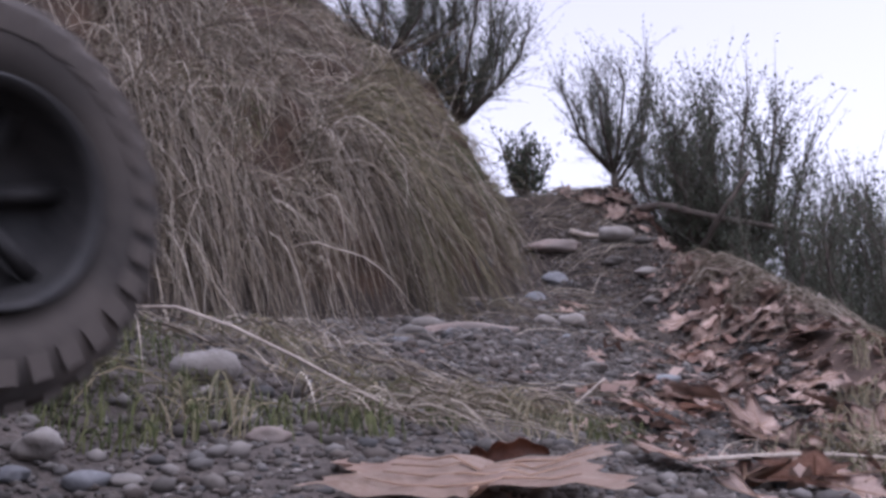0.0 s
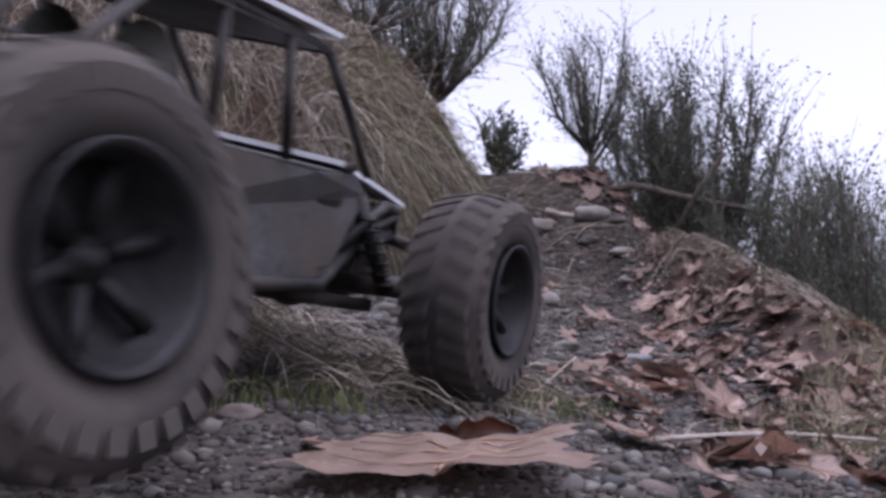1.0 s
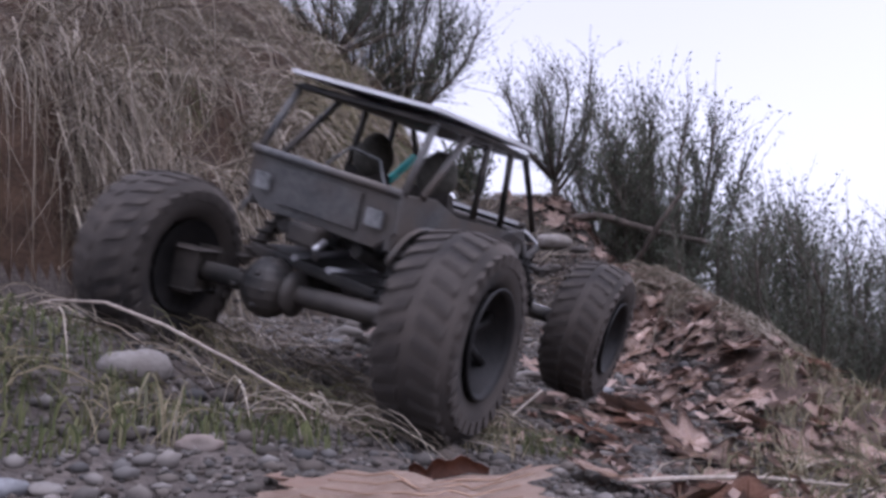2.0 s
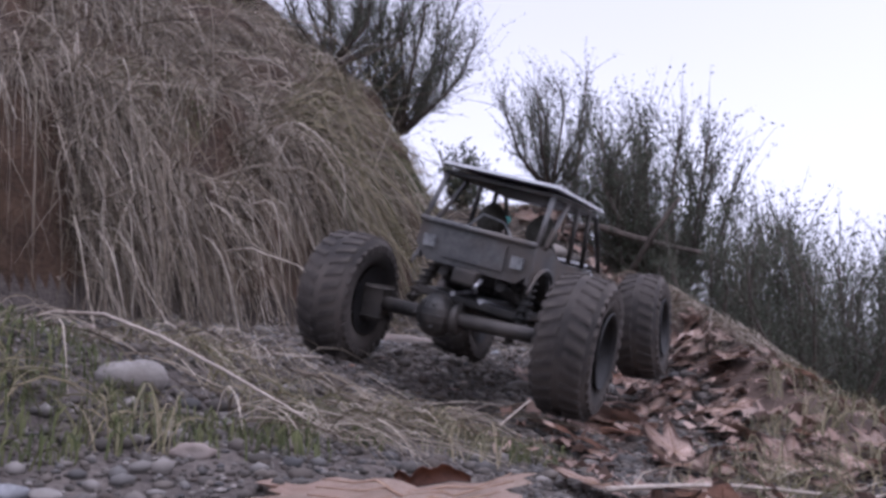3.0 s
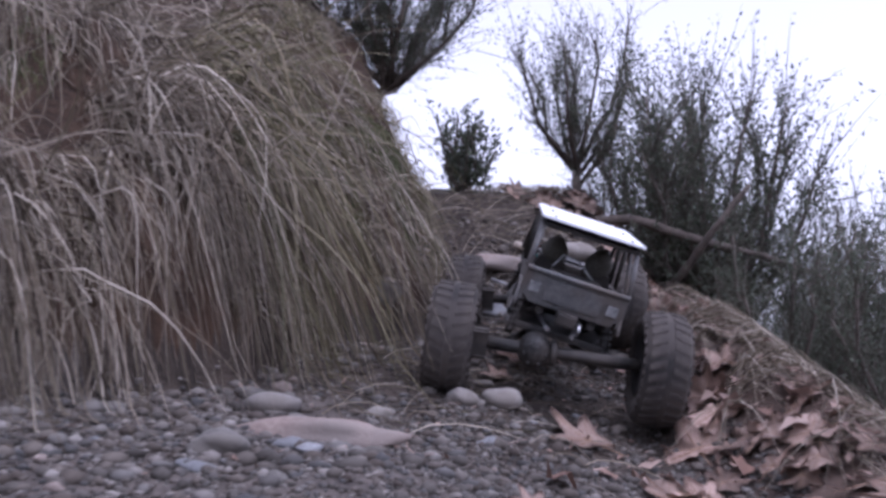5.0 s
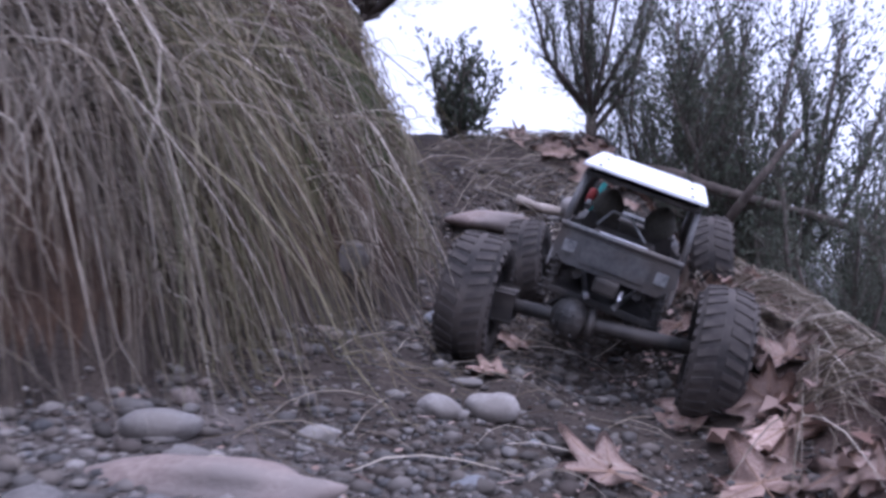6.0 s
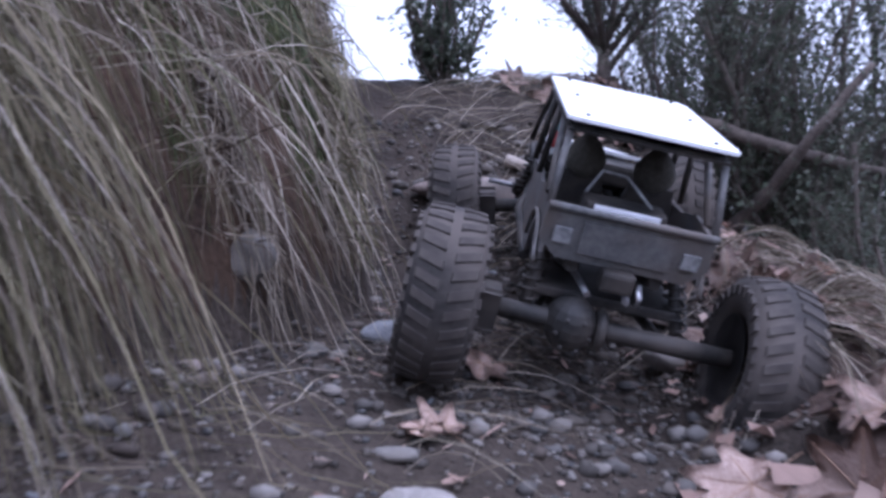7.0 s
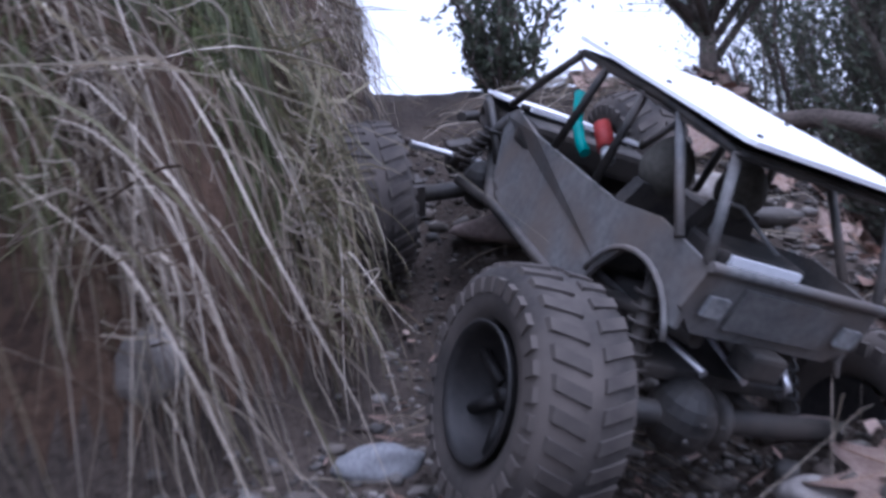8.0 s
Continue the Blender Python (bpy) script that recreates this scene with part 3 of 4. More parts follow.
# ---------- leaves ----------
def leaf_mesh(seed, flat=1.0):
    """A curled maple leaf with five lobes, a midrib and a stalk; one unit wide."""
    rng = np.random.default_rng(seed)
    ang = np.linspace(0, 2 * np.pi, 48, endpoint=False)
    lobes = np.zeros_like(ang)
    for c, a, wd in ((90, 1.0, 17), (38, 0.92, 15), (142, 0.92, 15), (-8, 0.62, 14), (188, 0.62, 14)):
        d = (np.degrees(ang) - c + 180) % 360 - 180
        lobes = np.maximum(lobes, a * np.exp(-(d / wd) ** 2))
    rim = (0.25 + 0.27 * lobes if flat == 1 else 0.36 + 0.12 * lobes) + 0.012 * rng.normal(0, 1, 48)
    rim = np.where(np.abs((np.degrees(ang) - 270 + 180) % 360 - 180) < 12, 0.1, rim)
    rings = (0.33, 0.66, 1.0)
    verts = [(0, 0, 0)]
    for q in rings:
        for a, r in zip(ang, rim):
            verts.append((math.cos(a) * r * q, math.sin(a) * r * q, 0))
    v = np.array(verts)
    curl, fold, ph = flat * rng.uniform(0.1, 0.5), flat * rng.uniform(0.0, 0.3), rng.uniform(0, 6)
    r = np.hypot(v[:, 0], v[:, 1])
    a = np.arctan2(v[:, 1], v[:, 0])
    v[:, 2] = curl * r ** 2 * (0.7 + np.sin(a * 2 + ph)) + fold * np.abs(v[:, 0]) * 0.5 + 0.03 * np.sin(a * 5 + ph) * r * 2
    n = len(ang)
    faces = [(0, 1 + i, 1 + (i + 1) % n) for i in range(n)]
    for q in range(2):
        o = 1 + q * n
        faces += [(o + i, o + n + i, o + n + (i + 1) % n, o + (i + 1) % n) for i in range(n)]
    bm = bmesh.new()
    bv = [bm.verts.new(c) for c in v]
    for f in faces:
        bm.faces.new([bv[i] for i in f])
    geo = bmesh.ops.solidify(bm, geom=bm.faces[:], thickness=0.006)
    for f in bm.faces:
        f.smooth = True
    me = bpy.data.meshes.new("dead_leaf")
    bm.to_mesh(me)
    bm.free()
    me.materials.append(LEAF)
    # midrib, side ribs and stalk
    bm = bmesh.new()
    for c, l in ((90, 0.46), (38, 0.42), (142, 0.42), (-8, 0.28), (188, 0.28), (270, 0.4)):
        pts = []
        for q in np.linspace(0, l, 5):
            x, y = math.cos(radians(c)) * q, math.sin(radians(c)) * q
            rr, aa = math.hypot(x, y), math.atan2(y, x)
            z = 0 if c == 270 else curl * rr ** 2 * (0.7 + math.sin(aa * 2 + ph)) + fold * abs(x) * 0.5 + 0.03 * math.sin(aa * 5 + ph) * rr * 2
            pts.append(Vector((x, y, z + 0.002)))
        tube(bm, pts, 0.007, 0.004, 4)
    ribs = bpy.data.meshes.new("leaf_rib")
    bm.to_mesh(ribs)
    bm.free()
    ribs.materials.append(LEAF_VEIN)
    return me, ribs


def tube(bm, pts, r0, r1, sides=6, index=0, caps=True):
    """A tapering tube along points."""
    rings = []
    ref = Vector((0.3, 0.2, 1)) if abs((pts[-1] - pts[0]).normalized().z) < 0.9 else Vector((1, 0.2, 0.1))
    for i, p in enumerate(pts):
        t = (pts[min(i + 1, len(pts) - 1)] - pts[max(i - 1, 0)]).normalized()
        a = t.cross(ref).normalized()
        b = t.cross(a)
        r = r0 + (r1 - r0) * i / (len(pts) - 1)
        rings.append([bm.verts.new(p + (a * math.cos(6.2832 * j / sides) + b * math.sin(6.2832 * j / sides)) * r) for j in range(sides)])
    for q, w in zip(rings, rings[1:]):
        for j in range(sides):
            f = bm.faces.new((q[j], q[(j + 1) % sides], w[(j + 1) % sides], w[j]))
            f.material_index, f.smooth = index, True
    if caps:
        for ring in (rings[0][::-1], rings[-1]):
            bm.faces.new(ring).material_index = index


LEAF_MESHES = [leaf_mesh(s) for s in range(7)]


def dead_leaf(x, y, size, turn, kind, lift=0.004, tip=(0, 0), label="curled dead maple leaf lying on the ground"):
    ob = new("dead_leaf", LEAF_MESHES[kind][0])
    new("leaf_rib", LEAF_MESHES[kind][1]).parent = ob
    n = surface_normal(np.array([x]), np.array([y]), 0.03)[0]
    up = Vector(n).to_track_quat("Z", "Y").to_matrix().to_4x4()
    ob.matrix_world = Matrix.Translation((x, y, at_ground(x, y) + lift)) @ up @ pose(0, 0, 0, tip[0], tip[1], turn) @ Matrix.Diagonal((size, size, size, 1))
    return tagged(ob, label, "leaf", "dead leaves")


for x, y, size, turn, kind in (
        (0.084, 0.680, 0.050, 40, 1),
        (0.163, 0.762, 0.066, -20, 2),
        (0.225, 0.779, 0.078, 10, 3),
        (0.400, 1.353, 0.110, 60, 4),
        (0.387, 1.083, 0.117, 120, 5),
        (0.407, 0.968, 0.085, 200, 6),
        (0.512, 1.562, 0.075, 30, 0),
        (0.444, 1.683, 0.086, 150, 1),
        (0.252, 1.671, 0.080, 80, 2),
        (0.477, 1.497, 0.092, 250, 3),
        (0.287, 1.351, 0.101, 10, 4),
        (0.131, 0.505, 0.067, 70, 5),
        (0.176, 0.490, 0.036, 140, 6),
        (0.194, 1.124, 0.046, 0, 1),
        (0.444, 1.299, 0.097, 210, 2),
        (0.163, 0.668, 0.054, 100, 4),
        (0.453, 2.148, 0.104, 30, 0),
        (0.380, 2.139, 0.089, 80, 3),
        (0.475, 2.073, 0.086, 200, 5),
        (0.512, 1.534, 0.056, 20, 2),
        (0.477, 1.481, 0.068, 80, 1),
        (0.406, 1.500, 0.094, 160, 3),
        (0.436, 1.397, 0.089, 220, 5),
        (0.218, 1.529, 0.053, 5, 4),
        (0.414, 1.574, 0.037, 30, 0),
        (0.470, 1.499, 0.043, 100, 2),
        (0.205, 1.522, 0.041, 170, 6),
        (0.320, 0.716, 0.057, 33, 3),
        (0.261, 0.652, 0.061, 77, 0),
        (0.315, 0.992, 0.080, 300, 1),
):
    dead_leaf(x, y, size, turn, kind, 0.006)


def broad_leaf(x, y, wide, deep, turn):
    """A large pale leaf lying almost flat, ragged at its rim, with its far edge rolled over."""
    rng = np.random.default_rng(77)
    ob = tagged(new("dead_leaf"), "broad pale tan leaf with a curled brown edge on the gravel", "leaf", "dead leaves")
    ob.matrix_world = pose(x, y, at_ground(x, y) + 0.007, 0, 0, turn)
    nu, nv = 34, 16

    def sheet(u, v):
        px = u * wide * (0.46 + 0.05 * math.sin(v * 7 + 1)) + 0.004 * math.sin(v * 23 + u * 3)
        reach = 1 - 0.10 * abs(u) ** 3 - 0.05 * abs(math.sin(u * 6.5)) + 0.02 * math.sin(u * 31)
        py = deep * (v - 0.5) * reach
        pz = 0.0016 * math.sin(u * 5 + v * 3) + 0.0010 * math.sin(u * 13 - v * 4) + 0.004 * v + 0.002 * abs(u) ** 2 - 0.0022 * math.exp(-((u - 0.15 * v) / 0.03) ** 2)
        return Vector((px, py, pz))
    bm = bmesh.new()
    grid = [[bm.verts.new(sheet(-1 + 2 * i / nu, j / nv)) for i in range(nu + 1)] for j in range(nv + 1)]
    for j in range(nv):
        for i in range(nu):
            bm.faces.new((grid[j][i], grid[j][i + 1], grid[j + 1][i + 1], grid[j + 1][i])).smooth = True
    bmesh.ops.solidify(bm, geom=bm.faces[:], thickness=0.0006)
    part("blade", bm, PALE_LEAF, ob)
    bm = bmesh.new()
    rows = []
    for j in range(9):
        a = j / 8 * 3.4
        rows.append([])
        for i in range(13):
            u = 0.02 + 0.55 * i / 12
            r = 0.0040 * math.sin(math.pi * (i + 0.6) / 13.2) ** 0.6 * (1 + 0.15 * math.sin(i * 1.7))
            c = sheet(u, 1.0) + Vector((0, -0.001, 0.0005))
            rows[-1].append(bm.verts.new(c + Vector((0, r * (math.sin(a) * 0.7 - 0.4 * a / 3.4), r * (1 - math.cos(a))))))
    for p, q in zip(rows, rows[1:]):
        for i in range(12):
            bm.faces.new((p[i], p[i + 1], q[i + 1], q[i])).smooth = True
    bmesh.ops.solidify(bm, geom=bm.faces[:], thickness=0.0006)
    part("rolled_edge", bm, RUST_LEAF, ob, "rolled rust-brown edge")
    bm = bmesh.new()
    tube(bm, [sheet(0.02, 0.0) + Vector((0, 0, 0.001)), sheet(0.06, 0.35) + Vector((0, 0, 0.001)), sheet(0.1, 0.7) + Vector((0, 0, 0.001)), sheet(0.14, 0.98) + Vector((0, 0, 0.001))], 0.0012, 0.0006, 5)
    for side in (-1, 1):
        for v0 in (0.08, 0.3, 0.52, 0.72):
            tube(bm, [sheet(0.05 + 0.1 * v0 + side * q * 0.75, v0 + q * 0.24) + Vector((0, 0, 0.0008)) for q in (0, 0.3, 0.6, 1.0)], 0.0006, 0.0003, 4)
    part("leaf_rib", bm, LEAF_VEIN, ob)
    return ob


broad_leaf(0.008, 0.354, 0.118, 0.082, -4)

def track_scraps():
    """Brown scraps of leaf, bark and stem trodden into the upper track."""
    rng = np.random.default_rng(43)
    n = 2600
    x, y = rng.uniform(-0.3, 0.5, n), rng.uniform(0.75, 2.1, n)
    keep = (bank_depth(x, y) < -0.004) & (ROUGH[0][0](x * 1.6 + 2, y * 1.6) + rng.uniform(-0.6, 0.6, n) > 0.05) & (rng.uniform(0, 1, n) < np.interp(y, [0.8, 1.3], [0.35, 1]))
    x, y = x[keep], y[keep]
    z = surface(x, y)
    verts, faces = [], []
    for k in range(len(x)):
        L, w, a = 0.005 + 0.02 * rng.uniform() ** 2, rng.uniform(0.0015, 0.006), rng.uniform(0, 6.28)
        c, sn = math.cos(a), math.sin(a)
        q = np.array([(-0.5, -0.3), (0.0, -0.5), (0.5, -0.2), (0.45, 0.3), (-0.05, 0.5), (-0.5, 0.2)]) * (L, w)
        q = q * rng.uniform(0.75, 1.2, (6, 2))
        px, py = q[:, 0] * c - q[:, 1] * sn, q[:, 0] * sn + q[:, 1] * c
        tilt = rng.normal(0, 0.22, 2)
        verts.append(np.stack([px + x[k], py + y[k], z[k] + rng.uniform(0.002, 0.006) + px * tilt[0] + py * tilt[1]], -1))
        faces += [[k * 6, k * 6 + 1, k * 6 + 4, k * 6 + 5], [k * 6 + 1, k * 6 + 2, k * 6 + 3, k * 6 + 4]]
    ob = mesh_object("plant_scraps", np.concatenate(verts), faces, SHED)
    return tagged(ob, "brown scraps of leaf and stem trodden into the track", "litter", kind="stuff")


track_scraps()


def more_leaves():
    rng = np.random.default_rng(33)
    made = 0
    while made < 200:
        x, y = rng.uniform(0.05, 0.72), rng.uniform(0.3, 2.3)
        if x < np.interp(y, [0.3, 0.7, 1.1, 1.4, 1.7, 2.0, 2.15], [0.1, 0.14, 0.26, 0.42, 0.47, 0.5, 0.25]) or bank_depth(x, y) > -0.02:
            continue
        dead_leaf(x, y, rng.uniform(0.04, 0.085), rng.uniform(0, 360), int(rng.integers(7)), rng.uniform(0.003, 0.014), (rng.normal(0, 14), rng.normal(0, 14)))
        made += 1


more_leaves()

def shed_leaves():
    """Broken leaf scraps that nobody could count."""
    rng = np.random.default_rng(41)
    n = 2600
    x, y = rng.uniform(0.0, 0.75, n), rng.uniform(0.15, 2.35, n)
    left = np.interp(y, [0.2, 0.7, 1.1, 1.5, 2.0, 2.3], [0.05, 0.1, 0.22, 0.4, 0.44, 0.3])
    keep = (x > left + rng.normal(0, 0.04, n)) & (bank_depth(x, y) < 0) & (np.hypot(x - 0.03, y - 0.42) > 0.13)
    x, y = x[keep], y[keep]
    verts, faces = [], []
    z = surface(x, y)
    for k in range(len(x)):
        s, a = (0.008 + 0.026 * rng.uniform() ** 2) * (0.55 if y[k] < 0.8 else 1.0), rng.uniform(0, 6.28)
        q = np.array([(-0.5, -0.15), (-0.2, -0.42), (0.25, -0.35), (0.5, 0.0), (0.22, 0.36), (-0.25, 0.4)]) * rng.uniform(0.7, 1.2, (6, 2)) * s
        c, sn = math.cos(a), math.sin(a)
        tilt = rng.normal(0, 0.25, 2)
        px, py = q[:, 0] * c - q[:, 1] * sn, q[:, 0] * sn + q[:, 1] * c
        pz = px * tilt[0] + py * tilt[1] + rng.uniform(0, 0.3) * s * np.array([1, -0.5, 1, -0.5, 1, -0.5]) + rng.uniform(0.003, 0.012)
        verts.append(np.stack([px + x[k], py + y[k], pz + z[k]], -1))
        faces += [[k * 6, k * 6 + 1, k * 6 + 2, k * 6 + 3], [k * 6, k * 6 + 3, k * 6 + 4, k * 6 + 5]]
    ob = mesh_object("leaf_litter", np.concatenate(verts), faces, SHED)
    return tagged(ob, "broken brown leaf litter covering the berm", "leaf litter", kind="stuff")


shed_leaves()


# ---------- shrubs ----------
def shrub(x, y, tall, wide, seed, label, limbs=9, sprigs=900, lean=(0, 0), leaf=0.0085, low=0.25):
    """A broom-like shrub: forked stem, rising limbs, thin whips and small narrow leaves."""
    rng = np.random.default_rng(seed)
    base = Vector((x, y, at_ground(x, y) - 0.015))
    root = tagged(new("shrub"), label, "shrub", "shrubs on the crest")
    root.location = base
    bm = bmesh.new()
    top = Vector((lean[0] * tall, lean[1] * tall, tall * low))
    tube(bm, [Vector((0, 0, -0.05)), top * 0.5 + Vector((rng.normal(0, 0.01), 0, 0)), top], 0.018 * tall / 0.6, 0.012 * tall / 0.6, 8)
    tips = []
    for i in range(limbs):
        a = 6.2832 * i / limbs + rng.normal(0, 0.4)
        out = wide * rng.uniform(0.35, 1.0)
        up = tall * (1 - low) * rng.uniform(0.55, 1.0) * (1.12 - 0.35 * out / wide)
        end = top + Vector((math.cos(a) * out, math.sin(a) * out * 0.8, up))
        start = top * rng.uniform(0.35, 1.0)
        mid = start.lerp(end, 0.45) + Vector((math.cos(a) * out * 0.2, math.sin(a) * out * 0.15, -0.06 * up))
        pts = [start, start.lerp(mid, 0.6), mid, mid.lerp(end, 0.55) + Vector(rng.normal(0, 0.012, 3)), end]
        tube(bm, pts, 0.0075 * tall / 0.6, 0.002, 5)
        tips.append(pts)
    me = bpy.data.meshes.new("trunk")
    bm.to_mesh(me)
    bm.free()
    me.materials.append(BARK)
    tr = new("trunk", me)
    tr.parent = root
    k = 6
    s = np.linspace(0, 1, k)
    P, W, lv = [], [], []
    for _ in range(sprigs):
        pts = tips[rng.integers(len(tips))]
        q = rng.uniform(0.25, 3.99)
        a, b = pts[int(q)], pts[min(int(q) + 1, 4)]
        st = np.array(a.lerp(b, q - int(q)))
        L = tall * rng.uniform(0.10, 0.34)
        way = np.array((b - a).normalized()) * 0.6 + rng.normal(0, 0.42, 3) + np.array([0, 0, 0.5])
        way /= np.linalg.norm(way)
        bend = rng.normal(0, 0.12, 3)
        p = st + way * L * s[:, None] + bend * L * (s ** 2)[:, None]
        P.append(p)
        W.append(rng.uniform(0.0012, 0.0024) * tall / 0.6)
        m = rng.integers(9, 18)
        u = rng.uniform(0.15, 1, m)
        c = st + way * L * u[:, None] + bend * L * (u ** 2)[:, None] + rng.normal(0, 0.003, (m, 3))
        d = way * 0.6 + rng.normal(0, 0.6, (m, 3))
        lv.append(np.concatenate([c, d], 1))
    P = np.array(P)
    tw = ribbons("brushwood", np.zeros((len(P), 3)), P, np.array(W), TWIG, "", "")
    tw.parent = root
    for key in ("label", "category"):
        if key in tw:
            del tw[key]
    lv = np.concatenate(lv)
    c, d = lv[:, :3], lv[:, 3:]
    d /= np.linalg.norm(d, axis=1, keepdims=True)
    sd = np.cross(d, rng.normal(0, 1, d.shape))
    sd /= np.linalg.norm(sd, axis=1, keepdims=True)
    ln = leaf * rng.uniform(0.6, 1.4, (len(c), 1)) * tall / 0.6
    V = np.stack([c, c + d * ln * 0.5 + sd * ln * 0.22, c + d * ln, c + d * ln * 0.5 - sd * ln * 0.22], 1).reshape(-1, 3)
    F = np.arange(len(V)).reshape(-1, 4)
    cr = mesh_object("crown", V, F, FOLIAGE, root)
    cr["kind"] = "stuff"
    return root


shrub(0.46, 2.19, 0.43, 0.17, 61, "thin broom shrub with bare lower stem", 10, 800, (-0.02, 0.05), low=0.18)
shrub(0.70, 2.14, 0.64, 0.25, 62, "dense dark broom shrub on the crest", 16, 1700, (0.02, 0.02), low=0.12)
shrub(1.02, 2.0, 0.72, 0.34, 63, "low dark tangled shrub below the berm", 14, 1500, low=0.1)
shrub(0.92, 1.70, 0.48, 0.28, 64, "low dark tangled shrub below the berm", 12, 1400, low=0.1)
shrub(0.03, 2.16, 0.44, 0.24, 65, "dark broom shrub overhanging the bank", 18, 1800, (0.1, 0.0), low=0.05)
shrub(-0.12, 2.05, 0.34, 0.26, 71, "dark broom shrub on top of the bank", 14, 1500, low=0.02)
shrub(-0.34, 2.0, 0.34, 0.26, 73, "dark broom shrub on top of the bank", 12, 1000, low=0.02)
shrub(0.22, 2.22, 0.20, 0.08, 66, "small tuft of young broom at the top of the track", 16, 260, low=0.03, leaf=0.03)
shrub(0.80, 2.75, 0.80, 0.36, 67, "broom shrub behind the crest", 12, 900, low=0.1)
shrub(1.35, 2.5, 0.85, 0.45, 68, "broom shrub behind the crest", 12, 1200, low=0.1)
shrub(0.60, 2.25, 0.36, 0.18, 69, "low twiggy growth behind the crest", 10, 800, low=0.05)
shrub(0.74, 1.88, 0.38, 0.20, 70, "low twiggy growth beside the berm", 10, 900, low=0.05)
shrub(0.86, 2.2, 0.66, 0.28, 72, "low twiggy growth beside the berm", 12, 1100, low=0.05)

def dead_wood(name, pts, r0, r1, label):
    bm = bmesh.new()
    ps = [Vector((x, y, at_ground(x, y) + h)) for x, y, h in pts]
    fine = []
    for i in range(len(ps) - 1):
        p, q, r, s = ps[max(i - 1, 0)], ps[i], ps[i + 1], ps[min(i + 2, len(ps) - 1)]
        for u in (0, 0.25, 0.5, 0.75):
            fine.append(0.5 * (2 * q + (r - p) * u + (2 * p - 5 * q + 4 * r - s) * u * u + (3 * q - p - 3 * r + s) * u ** 3))
    tube(bm, fine + [ps[-1]], r0, r1, 8)
    for v in bm.verts:
        v.co += Vector([noise.noise(v.co * 60 + Vector((k * 9, 0, 0))) * r0 * 0.35 for k in range(3)])
    me = bpy.data.meshes.new(name)
    bm.to_mesh(me)
    bm.free()
    me.materials.append(DEAD_WOOD if "pale" in label else BARK)
    return tagged(new(name, me), label, "branch")


dead_wood("dead_branch", [(-0.185, 1.40, 0.004), (-0.16, 1.405, 0.022), (-0.13, 1.415, 0.030), (-0.10, 1.425, 0.026)], 0.006, 0.003, "pale weathered branch lodged in the bank")
dead_wood("dead_branch", [(0.47, 2.10, 0.0), (0.54, 2.05, 0.10), (0.64, 2.04, 0.20), (0.78, 2.06, 0.34), (0.92, 2.1, 0.46)], 0.011, 0.006, "dark bent branch reaching through the shrubs")
dead_wood("dead_branch", [(0.30, 2.02, 0.012), (0.36, 2.0, 0.014), (0.42, 2.02, 0.012)], 0.008, 0.005, "pale stick lying across the top of the track")
dead_wood("dead_branch", [(0.60, 2.12, 0.0), (0.63, 2.06, 0.12), (0.66, 2.0, 0.26), (0.72, 1.98, 0.42)], 0.010, 0.005, "dark forked stem among the shrubs")
for pts, lab in (([(-0.42, 0.86, 0.012), (-0.25, 0.82, 0.02), (-0.05, 0.80, 0.008)], "long pale straw stem across the gravel"),
                 ([(-0.30, 0.62, 0.006), (-0.18, 0.58, 0.02), (-0.02, 0.52, 0.006)], "long pale straw stem across the gravel"),
                 ([(0.08, 0.66, 0.004), (0.10, 0.68, 0.015), (0.125, 0.70, 0.035)], "short pale straw stub poking up"),
                 ([(0.12, 0.45, 0.01), (0.2, 0.48, 0.018), (0.3, 0.52, 0.012)], "thin pale twig lying over dead leaves")):
    dead_wood("straw_stem", pts, 0.0016, 0.0009, lab)


# ---------- the radio-controlled crawler ----------
TYRE_R, WHEELBASE, TRACK = 0.065, 0.158, 0.117


def box(x0, x1, y0, y1, z0, z1):
    bm = bmesh.new()
    bmesh.ops.create_cube(bm, size=1)
    for v in bm.verts:
        v.co = ((x0 + x1) / 2 + v.co.x * (x1 - x0), (y0 + y1) / 2 + v.co.y * (y1 - y0), (z0 + z1) / 2 + v.co.z * (z1 - z0))
    return bm


def slab(outline, thick, place):
    """A plate from an outline, given thickness along the third axis of place(u, v, w)."""
    bm = bmesh.new()
    a = [bm.verts.new(place(u, v, 0)) for u, v in outline]
    b = [bm.verts.new(place(u, v, thick)) for u, v in outline]
    bm.faces.new(a)
    bm.faces.new(b[::-1])
    for i in range(len(a)):
        j = (i + 1) % len(a)
        bm.faces.new((a[i], b[i], b[j], a[j]))
    return bm


def rod(points, r, r1=None, sides=10):
    bm = bmesh.new()
    tube(bm, [Vector(p) for p in points], r, r if r1 is None else r1, sides)
    return bm


def lathe(profile, steps=40):
    """A turned form about the x axis from (x, radius) pairs."""
    bm = bmesh.new()
    rings = []
    for i in range(steps):
        a = 6.2832 * i / steps
        rings.append([bm.verts.new((x, r * math.cos(a), r * math.sin(a))) for x, r in profile])
    for i in range(steps):
        p, q = rings[i], rings[(i + 1) % steps]
        for j in range(len(profile) - 1):
            f = bm.faces.new((p[j], p[j + 1], q[j + 1], q[j]))
            f.smooth = True
    return bm


